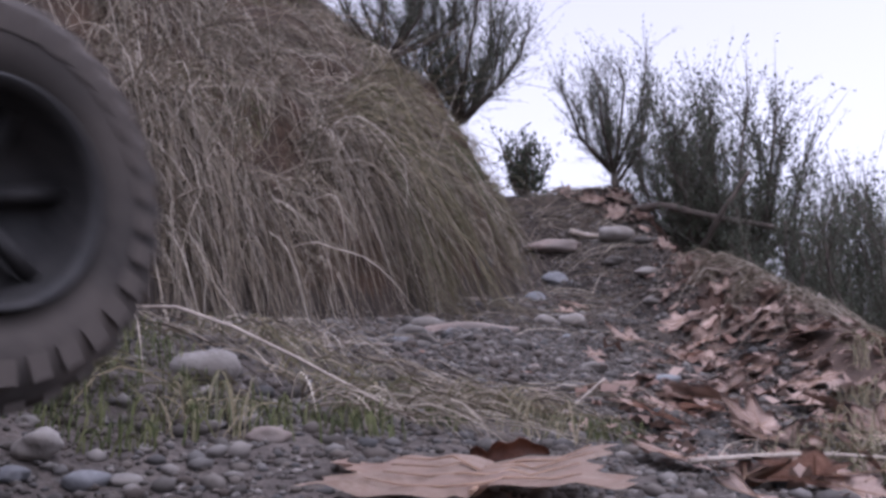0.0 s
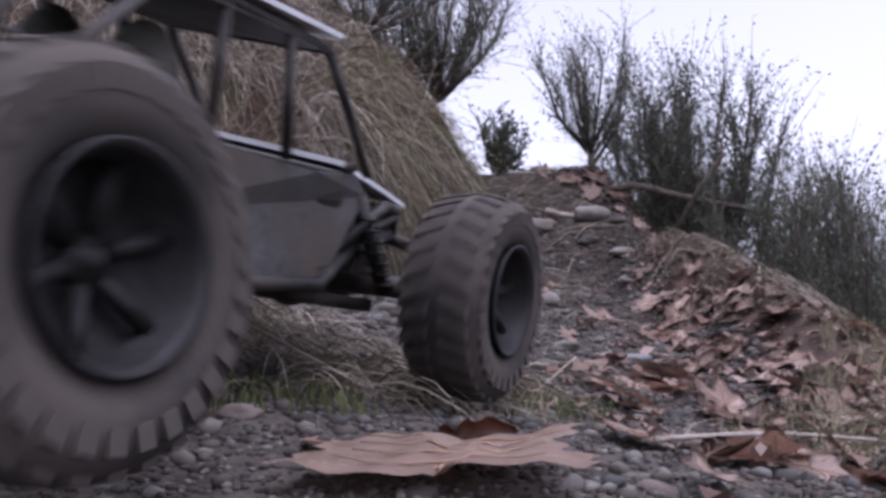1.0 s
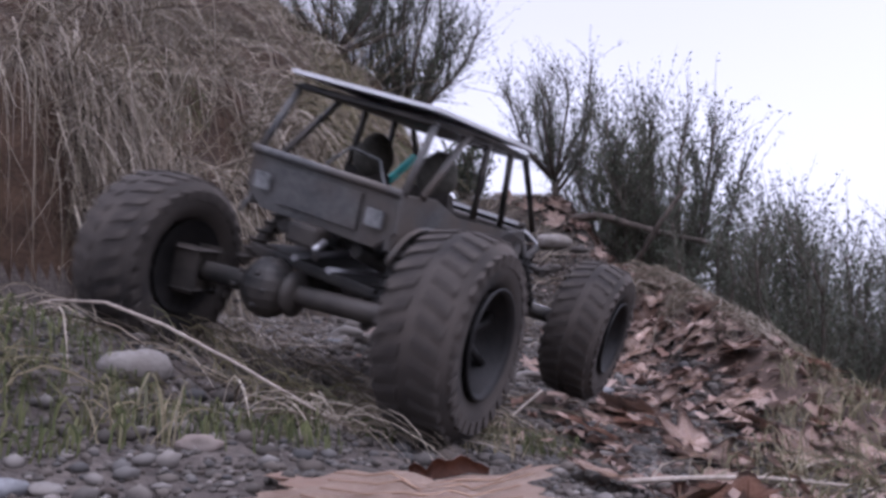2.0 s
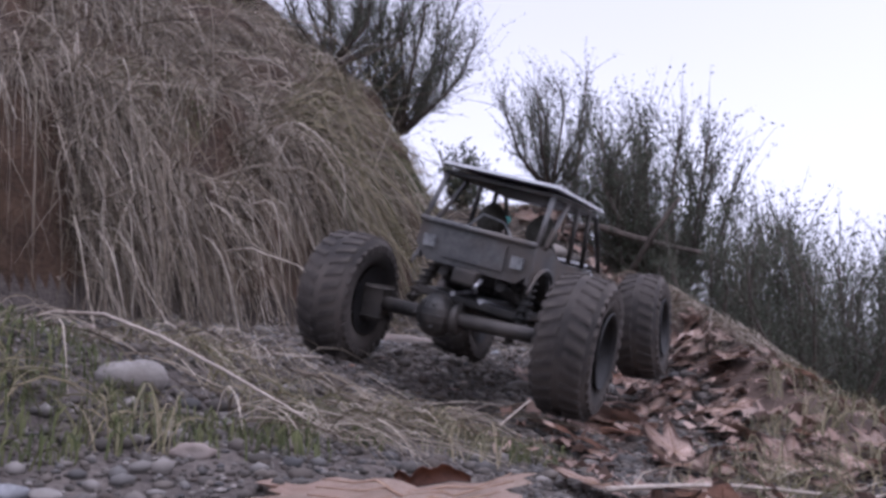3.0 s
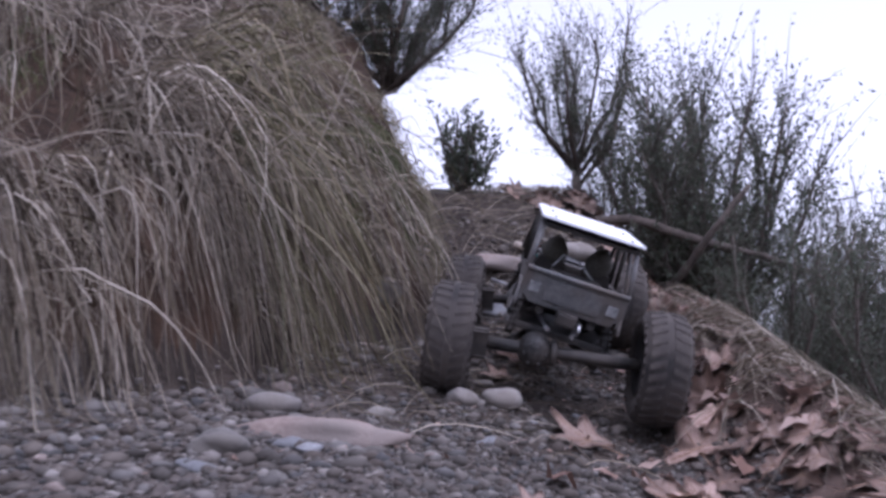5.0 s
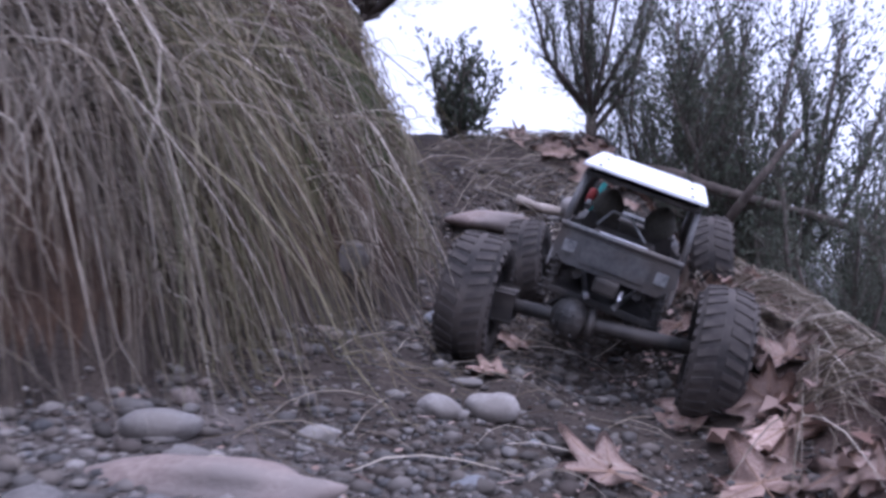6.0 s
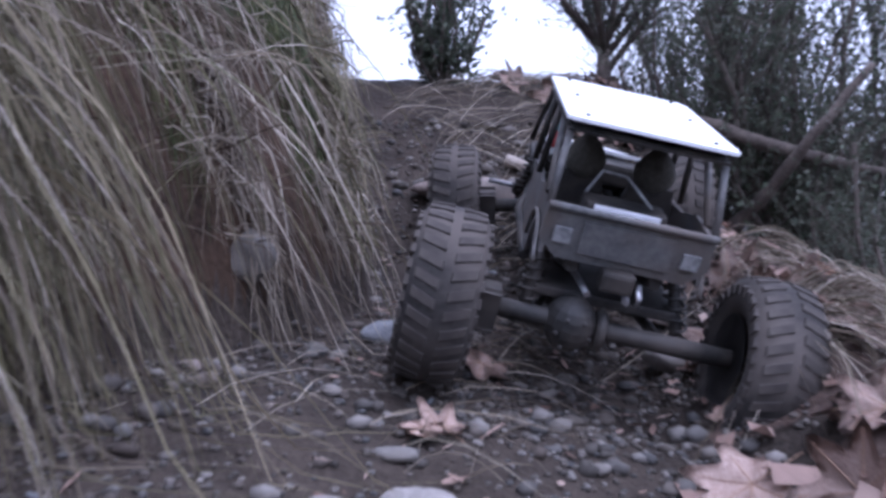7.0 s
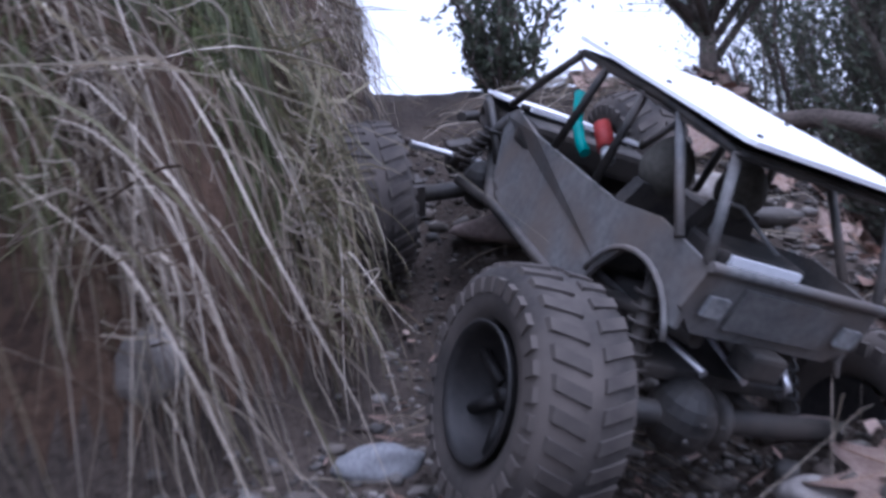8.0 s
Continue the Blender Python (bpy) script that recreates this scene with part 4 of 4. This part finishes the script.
def tyre():
    """A fat crawler tyre: rounded carcass, with staggered tread lugs and shoulder blocks."""
    R, w = TYRE_R, 0.0255
    prof = [(-w * 0.55, 0.031), (-w * 0.9, 0.036), (-w, 0.045), (-w * 0.97, 0.053), (-w * 0.8, R - 0.0044), (-w * 0.4, R - 0.0024), (0, R - 0.002),
            (w * 0.4, R - 0.0024), (w * 0.8, R - 0.0044), (w * 0.97, 0.053), (w, 0.045), (w * 0.9, 0.036), (w * 0.55, 0.031), (0, 0.029), (-w * 0.55, 0.031)]
    bm = lathe(prof, 56)
    return bm


def lug_mesh(kind):
    """One tread lug or shoulder block, at the top of the tyre."""
    R, bm, vs = TYRE_R, bmesh.new(), []
    if kind < 2:
        x0, x1, turn = ((-0.022, -0.002, 0.35), (0.002, 0.022, -0.35))[kind]
        for r in (R - 0.007, R - 0.0006):
            grow = 1 if r < R - 0.003 else 0.82
            for x, t in ((x0, -0.0038), (x1, -0.0038), (x1, 0.0038), (x0, 0.0038)):
                xx = (x0 + x1) / 2 + (x - (x0 + x1) / 2) * grow
                vs.append(bm.verts.new((xx, t * grow + (xx - (x0 + x1) / 2) * turn, r - 0.0055 * (abs(xx) / 0.028) ** 3)))
        quads = ((0, 1, 2, 3), (4, 5, 6, 7), (0, 1, 5, 4), (1, 2, 6, 5), (2, 3, 7, 6), (3, 0, 4, 7))
    else:
        for x, r in ((0.021, R - 0.0095), (0.0265, R - 0.0105), (0.0262, R - 0.018), (0.0225, R - 0.018)):
            for t in (-0.0032, 0.0032):
                vs.append(bm.verts.new(((1 if kind == 2 else -1) * x, t, r)))
        quads = ((0, 1, 3, 2), (2, 3, 5, 4), (4, 5, 7, 6), (6, 7, 1, 0), (0, 2, 4, 6), (1, 3, 5, 7))
    for q in quads:
        bm.faces.new([vs[n] for n in q])
    bmesh.ops.recalc_face_normals(bm, faces=bm.faces[:])
    me = bpy.data.meshes.new("tread_lug")
    bm.to_mesh(me)
    bm.free()
    me.materials.append(RUBBER)
    return me


LUGS = [lug_mesh(k) for k in range(4)]


def make_wheel(parent):
    """Built with its outer face towards +x."""
    wheel = part("wheel", tyre(), RUBBER, parent, "dusty black knobbly crawler tyre")
    for i in range(30):
        for k, shift in enumerate((0, 0.5, 0.25, 0.75)):
            o = new("tread_lug", LUGS[k])
            o.parent = wheel
            o.matrix_local = pose(0, 0, 0, 360 * (i + shift) / 30, 0, 0)
    bm = lathe([(0.024, 0.0335), (0.026, 0.0345), (0.0265, 0.033), (0.022, 0.0305), (0.006, 0.029), (0.002, 0.012), (0.006, 0.0), (-0.02, 0.0), (-0.022, 0.03), (-0.024, 0.0335)], 40)
    part("rim", bm, RIM_BLACK, wheel, "black bead-lock rim")
    for i in range(6):
        a = 6.2832 * i / 6
        c, s = math.cos(a), math.sin(a)
        part("spoke", rod([(0.008, 0.008 * c, 0.008 * s), (0.012, 0.03 * c, 0.03 * s)], 0.0032, 0.003, 6), RIM_BLACK, wheel)
    part("hub", lathe([(0.002, 0.0), (0.013, 0.0), (0.013, 0.0035), (0.009, 0.0038), (0.009, 0.007), (0.002, 0.008), (0.002, 0.0)], 12), RIM_BLACK, wheel, "dark wheel hub and nut")
    return wheel


def make_axle(parent, name):
    """A black axle with an offset differential housing, in its own space: the wheels' line is the x axis."""
    bm = rod([(-0.096, 0, 0), (-0.02, 0, 0), (0.03, 0, 0), (0.096, 0, 0)], 0.0072, None, 12)
    d = bmesh.new()
    bmesh.ops.create_uvsphere(d, u_segments=16, v_segments=10, radius=0.02)
    me = bpy.data.meshes.new("housing")
    for v in d.verts:
        v.co = (v.co.x * 0.95 - 0.022, v.co.y * 1.0, v.co.z * 1.05)
    d.to_mesh(me)
    bm.from_mesh(me)
    d.free()
    axle = part(name, bm, BLACK, parent, "black axle with a round differential housing")
    for sx in (-1, 1):
        part("knuckle", box(sx * 0.078, sx * 0.094, -0.012, 0.012, -0.014, 0.014), BLACK, axle, bevel=0.003)
    part("differential_cover", lathe([(-0.004, 0.0), (-0.004, 0.014), (0.0, 0.016), (0.003, 0.013), (0.003, 0.0)], 16), BLACK, axle)
    cover = axle.children[-1]
    cover.matrix_local = pose(-0.022, -0.019, 0, 0, 0, 90)
    for i in range(6):
        a = 6.2832 * i / 6
        b = part("bolt", lathe([(0, 0), (0, 0.0017), (0.002, 0.0017), (0.002, 0)], 6), BLACK, axle)
        b.matrix_local = pose(-0.022 + 0.012 * math.cos(a), -0.0225, 0.012 * math.sin(a), 0, 0, -90)
    return axle


def make_crawler():
    car = tagged(new("rc_crawler"), "dusty grey radio-controlled rock crawler with roll cage and white roof", "toy car")
    # body panels
    tail_y, top, low, hw = -0.164, 0.149, 0.112, 0.058
    part("tail_panel", slab([(-hw, top), (-hw - 0.002, 0.125), (-hw + 0.012, low), (hw - 0.012, low), (hw + 0.002, 0.125), (hw, top)], 0.004,
                            lambda u, v, w: Vector((u, tail_y + w + (top - v) * 0.12, v))), PRIMER, car, "scuffed grey tail panel", 0.0012)
    part("tailgate", slab([(-0.032, top - 0.006), (-0.032, low + 0.007), (0.032, low + 0.007), (0.032, top - 0.006)], 0.0025,
                          lambda u, v, w: Vector((u, tail_y - 0.0028 + w + (top - v) * 0.12, v))), PRIMER, car, "grey tailgate with pressed edge", 0.0008)
    part("tail_lip", rod([(-hw - 0.001, tail_y - 0.001, top + 0.001), (hw + 0.001, tail_y - 0.001, top + 0.001)], 0.0028), PRIMER, car)
    for sx in (-1, 1):
        part("tail_light", slab([(-0.006, 0.136), (-0.006, 0.125), (0.006, 0.125), (0.006, 0.136)], 0.003,
                                lambda u, v, w: Vector((sx * 0.045 + u, tail_y - 0.002 - w + (top - v) * 0.12, v))), LAMP_LENS, car, "pale worn square tail light", 0.0008)
        side = [(-0.162, 0.149), (-0.112, 0.151), (-0.070, 0.141), (0.045, 0.137), (0.098, 0.139), (0.118, 0.128), (0.092, 0.088), (0.075, 0.079), (-0.040, 0.074),
                (-0.072, 0.083), (-0.083, 0.105), (-0.098, 0.124), (-0.120, 0.129), (-0.140, 0.124), (-0.152, 0.112), (-0.160, 0.113)]
        part("side_panel", slab(side, 0.003, lambda u, v, w: Vector((sx * (0.0575 - 0.012 * max(0, u - 0.04) / 0.08 - w), u, v))), PRIMER, car, "dusty pale-grey side panel with wheel arch", 0.001)
        arch = [(sx * 0.060, -0.120 + 0.044 * math.cos(a), 0.090 + 0.040 * math.sin(a)) for a in np.linspace(0.25, 2.75, 12)]
        part("arch_lip", rod(arch, 0.0018), PRIMER, car)
        part("sill", rod([(sx * 0.056, -0.07, 0.078), (sx * 0.056, 0.07, 0.075), (sx * 0.04, 0.13, 0.10)], 0.0042), BLACK, car, "black rock slider tube")
        part("fender_brace", rod([(sx * 0.045, 0.10, 0.095), (sx * 0.052, 0.135, 0.125), (sx * 0.036, 0.178, 0.122), (sx * 0.03, 0.19, 0.105)], 0.0036), BLACK, car)
        part("fender_brace", rod([(sx * 0.045, 0.10, 0.095), (sx * 0.036, 0.178, 0.118)], 0.0032), BLACK, car)
        # roll cage
        r = 0.0027
        for pts, mat in (([(-0.139, 0.199), (-0.06, 0.202), (0.033, 0.199)], BLACK), ([(0.033, 0.199), (0.062, 0.172), (0.092, 0.141)], BLACK),
                         ([(-0.048, 0.200), (-0.046, 0.142)], BLACK), ([(-0.139, 0.199), (-0.160, 0.150)], PRIMER),
                         ([(-0.085, 0.200), (-0.134, 0.150)], PRIMER), ([(0.000, 0.200), (0.012, 0.140)], BLACK)):
            part("cage_bar", rod([(sx * (0.0545 + 0.004 * (0.2 - z) / 0.06), y, z) for y, z in pts], r), mat, car)
    for y, z in ((-0.139, 0.199), (-0.048, 0.2005), (0.033, 0.199)):
        part("cage_bar", rod([(-0.0545, y, z), (0.0545, y, z)], 0.0027), BLACK, car)
    roof = slab([(-0.060, -0.146), (-0.057, -0.150), (0.057, -0.150), (0.060, -0.146), (0.060, 0.036), (0.054, 0.043), (-0.054, 0.043), (-0.060, 0.036)], 0.0026,
                lambda u, v, w: Vector((u, v, 0.2065 + w - 3 * abs(u) ** 3)))
    part("roof_panel", roof, WHITE, car, "glossy white roof sheet with screws", 0.0008)
    # a separate black sheet makes the white roof black from below
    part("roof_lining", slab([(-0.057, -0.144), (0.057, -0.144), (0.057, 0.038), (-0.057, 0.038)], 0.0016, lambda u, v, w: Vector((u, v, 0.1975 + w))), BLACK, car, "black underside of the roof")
    for x in (-0.045, 0.045):
        for y in (-0.136, -0.05, 0.03):
            b = part("screw", lathe([(0, 0), (0, 0.0018), (0.0014, 0.0014), (0.0016, 0)], 8), BLACK, car)
            b.matrix_local = pose(x, y, 0.2086, 0, -90, 0)
    # bonnet and nose
    part("bonnet", slab([(-0.047, 0.080), (0.047, 0.080), (0.040, 0.150), (0.032, 0.196), (-0.032, 0.196), (-0.040, 0.150)], 0.003,
                        lambda u, v, w: Vector((u, v, 0.1445 - (v - 0.08) * 0.17 + w - 4 * abs(u) ** 2.6))), WHITE, car, "white bonnet sheet", 0.001)
    part("bonnet_frame", box(-0.034, 0.034, 0.085, 0.185, 0.108, 0.123), BLACK, car, bevel=0.004)
    part("nose_grille", slab([(-0.032, 0.123), (-0.028, 0.104), (0.028, 0.104), (0.032, 0.123)], 0.004, lambda u, v, w: Vector((u, 0.188 + w, v))), BLACK, car, bevel=0.001)
    part("dashboard", box(-0.05, 0.05, 0.058, 0.09, 0.118, 0.14), BLACK, car, bevel=0.005)
    part("scuttle_bar", rod([(-0.052, 0.088, 0.143), (0.052, 0.088, 0.143)], 0.0027), BLACK, car)
    # cabin
    part("floor_pan", box(-0.052, 0.052, -0.15, 0.09, 0.078, 0.086), BLACK, car, bevel=0.002)
    part("rear_tray", box(-0.053, 0.053, -0.158, -0.085, 0.128, 0.133), BLACK, car, bevel=0.001)
    part("battery", box(-0.03, 0.03, -0.135, -0.105, 0.133, 0.150), BLACK, car, "black battery pack", 0.003)
    part("battery_strap", box(-0.024, 0.024, -0.1385, -0.1355, 0.139, 0.149), WHITE, car, "white strip on the battery pack", 0.0006)
    part("wire", rod([(0.02, -0.12, 0.15), (0.0, -0.10, 0.165), (-0.02, -0.11, 0.168), (-0.03, -0.12, 0.152)], 0.0012), LAMP_LENS, car, "pale looped wire")
    for sx in (-1, 1):
        seat = part("seat", box(sx * 0.028 - 0.019, sx * 0.028 + 0.019, -0.05, 0.0, 0.088, 0.100), SEAT_CLOTH, car, "black bucket seat", 0.005)
        part("backrest", slab([(-0.019, 0.096), (-0.021, 0.135), (-0.016, 0.155), (0.016, 0.155), (0.021, 0.135), (0.019, 0.096)], 0.010,
                              lambda u, v, w: Vector((sx * 0.028 + u, -0.055 + w - (v - 0.096) * 0.25, v))), SEAT_CLOTH, seat, bevel=0.003)
        hr = bmesh.new()
        bmesh.ops.create_uvsphere(hr, u_segments=18, v_segments=12, radius=0.016)
        for v in hr.verts:
            k = 1 - 0.35 * max(0, v.co.z / 0.016)
            v.co = (sx * 0.028 + v.co.x * 1.05 * k, -0.062 + v.co.y * 0.9, 0.166 + v.co.z * 1.15)
            
        for f in hr.faces:
            f.smooth = True
        part("headrest", hr, HIDE, seat, "dusty rounded headrest")
    part("hose", rod([(-0.046, -0.004, 0.146), (-0.047, 0.006, 0.150), (-0.047, 0.020, 0.160), (-0.045, 0.034, 0.174)], 0.0036), TEAL, car, "teal hose beside the windscreen post")
    part("extinguisher", rod([(-0.050, -0.030, 0.158), (-0.050, -0.014, 0.168)], 0.0055), RED, car, "small red bottle strapped to the cage")
    part("extinguisher_cap", rod([(-0.050, -0.038, 0.153), (-0.050, -0.030, 0.158)], 0.004), LAMP_LENS, car)
    # running gear
    part("skid_plate", slab([(-0.026, -0.07), (0.026, -0.07), (0.030, 0.0), (0.026, 0.07), (-0.026, 0.07), (-0.030, 0.0)], 0.006, lambda u, v, w: Vector((u, v, 0.060 + w + abs(v) * 0.12))), BLACK, car, "black skid plate", 0.002)
    part("gearbox", box(-0.024, 0.024, -0.04, 0.045, 0.068, 0.098), BLACK, car, bevel=0.005)
    part("motor", rod([(0.0, 0.05, 0.10), (0.0, 0.10, 0.10)], 0.017, None, 20), BLACK, car)
    for sx in (-1, 1):
        part("chassis_rail", rod([(sx * 0.03, -0.15, 0.105), (sx * 0.036, -0.07, 0.085), (sx * 0.036, 0.08, 0.085), (sx * 0.03, 0.185, 0.105)], 0.005, None, 8), BLACK, car)
        for e in (-1, 1):
            part("lower_link", rod([(sx * 0.024, e * 0.06, 0.064), (sx * 0.05, e * 0.145, 0.060)], 0.0042), BLACK, car, "black trailing link")
            part("upper_link", rod([(sx * 0.03, e * 0.05, 0.088), (sx * 0.014, e * 0.15, 0.086)], 0.0028), STEEL, car, "bare steel link rod")
            shock = part("shock_absorber", rod([(sx * 0.056, e * 0.150, 0.070), (sx * 0.044, e * 0.112, 0.128)], 0.0048), BLACK, car, "black coil-over shock absorber")
            coil = [(sx * (0.056 - 0.012 * q) + 0.0082 * math.cos(q * 56), e * (0.150 - 0.038 * q) + 0.0082 * math.sin(q * 56), 0.070 + 0.058 * q) for q in np.linspace(0.08, 0.8, 64)]
            part("spring", rod(coil, 0.0011, None, 5), BLACK, shock, "dusty black coil spring")
    for e in (-1, 1):
        part("prop_shaft", rod([(0.0, e * 0.045, 0.08), (-0.02, e * 0.14, 0.068)], 0.0038), BLACK, car, "black propeller shaft")
    part("servo", box(0.012, 0.042, 0.13, 0.15, 0.078, 0.096), BLACK, car, bevel=0.002)
    part("steering_rod", rod([(-0.085, 0.182, 0.068), (0.085, 0.182, 0.068)], 0.0026), STEEL, car)
    part("front_bumper", rod([(-0.05, 0.185, 0.10), (-0.03, 0.205, 0.10), (0.03, 0.205, 0.10), (0.05, 0.185, 0.10)], 0.0045), BLACK, car)
    part("rear_hanger", box(-0.012, 0.012, -0.172, -0.155, 0.098, 0.113), BLACK, car, bevel=0.003)
    part("tow_hook", rod([(0.016, -0.166, 0.106), (0.016, -0.176, 0.100), (0.016, -0.172, 0.094)], 0.002), STEEL, car, "bright steel tow hook")
    axles = {make_axle(car, "rear_axle"): -1, make_axle(car, "front_axle"): 1}
    wheels = {}
    for sx in (-1, 1):
        for e in (-1, 1):
            wheels[make_wheel(car)] = (sx, e)
    return car, axles, wheels


CRAWLER, AXLES, WHEELS = make_crawler()

CAR = [  # seconds, place, heading, pitch, roll, roll of the rear and the front axle
    (0, -0.330, 0.192, 0.072, 29.2, 12.0, 14.0, 13.0, 14.0),
    (0.3, -0.272, 0.245, 0.072, 28.5, 11.0, 15.0, 13.0, 12.0),
    (0.6, -0.224, 0.313, 0.074, 28.5, 9.0, 17.0, 13.5, 10.5),
    (1, -0.154, 0.457, 0.092, 26.0, 3.0, 18.0, 16.0, 9.0),
    (1.5, -0.061, 0.584, 0.111, 28.9, 1.3, 20.1, 5.8, 2.5),
    (2, -0.001, 0.742, 0.121, 29.1, 4.9, 20.7, 6.4, 0.8),
    (2.2, 0.027, 0.794, 0.116, 28.7, 4.9, 20.0, 5.3, 2.1),
    (3.5, 0.168, 1.083, 0.138, 19.4, 3.5, 16.0, 5.7, 13.9),
    (4, 0.169, 1.274, 0.164, 2.4, 6.7, 15.6, 8.2, 4.7),
    (5.5, 0.317, 1.689, 0.227, 15.4, 14.2, 18.3, 9.5, 21.3),
    (6, 0.343, 1.705, 0.228, 18.5, 12.6, 19.6, 8.1, 21.5),
    (6.5, 0.346, 1.753, 0.247, 13.5, 17.3, 16.1, 2.4, 15.4),
    (7, 0.330, 1.769, 0.256, 4.3, 19.0, 11.7, -0.5, 12.6),
    (7.5, 0.291, 1.805, 0.278, -17.4, 20.8, 9.4, 4.1, 24.3),
    (8, 0.271, 1.845, 0.294, -25.1, 28.7, 14.3, 2.7, 23.2),
]
def motions():
    key = np.array(CAR)
    slopes = np.gradient(key[:, 1:], key[:, 0], axis=0)

    def state(t):
        i = min(max(int(np.searchsorted(key[:, 0], t)) - 1, 0), len(key) - 2)
        h = key[i + 1, 0] - key[i, 0]
        u = (t - key[i, 0]) / h
        return ((2 * u ** 3 - 3 * u ** 2 + 1) * key[i, 1:] + (u ** 3 - 2 * u ** 2 + u) * h * slopes[i]
                + (-2 * u ** 3 + 3 * u ** 2) * key[i + 1, 1:] + (u ** 3 - u ** 2) * h * slopes[i + 1])
    rows, parts, roll, last = [], {p: [] for p in (*WHEELS, *AXLES)}, 0.0, None
    for step in range(0, 81):
        t = step / 10
        x, y, z, head, pitch, lean, rear, front = state(t)
        m = pose(x, y, z, 0, 0, -head) @ pose(0, 0, 0, pitch, 0, 0) @ pose(0, 0, 0, 0, lean, 0)
        rows.append((t, m))
        if last is not None:
            roll -= math.degrees(math.dist((x, y, z), last) / TYRE_R)
        last = (x, y, z)
        for ob, end in AXLES.items():
            a = rear if end < 0 else front
            parts[ob].append((t, pose(0, end * WHEELBASE, TYRE_R, 0, -a, 0)))
        for ob, (sx, end) in WHEELS.items():
            a = rear if end < 0 else front
            parts[ob].append((t, pose(0, end * WHEELBASE, TYRE_R, 0, -a, 0) @ pose(sx * TRACK, 0, 0) @ pose(0, 0, 0, roll, 0, 0 if sx > 0 else 180) if sx > 0
                              else pose(0, end * WHEELBASE, TYRE_R, 0, -a, 0) @ pose(sx * TRACK, 0, 0) @ pose(0, 0, 0, roll, 0, 0) @ pose(0, 0, 0, 0, 0, 180)))
    walk(CRAWLER, rows)
    for ob, r in parts.items():
        walk(ob, r)


motions()
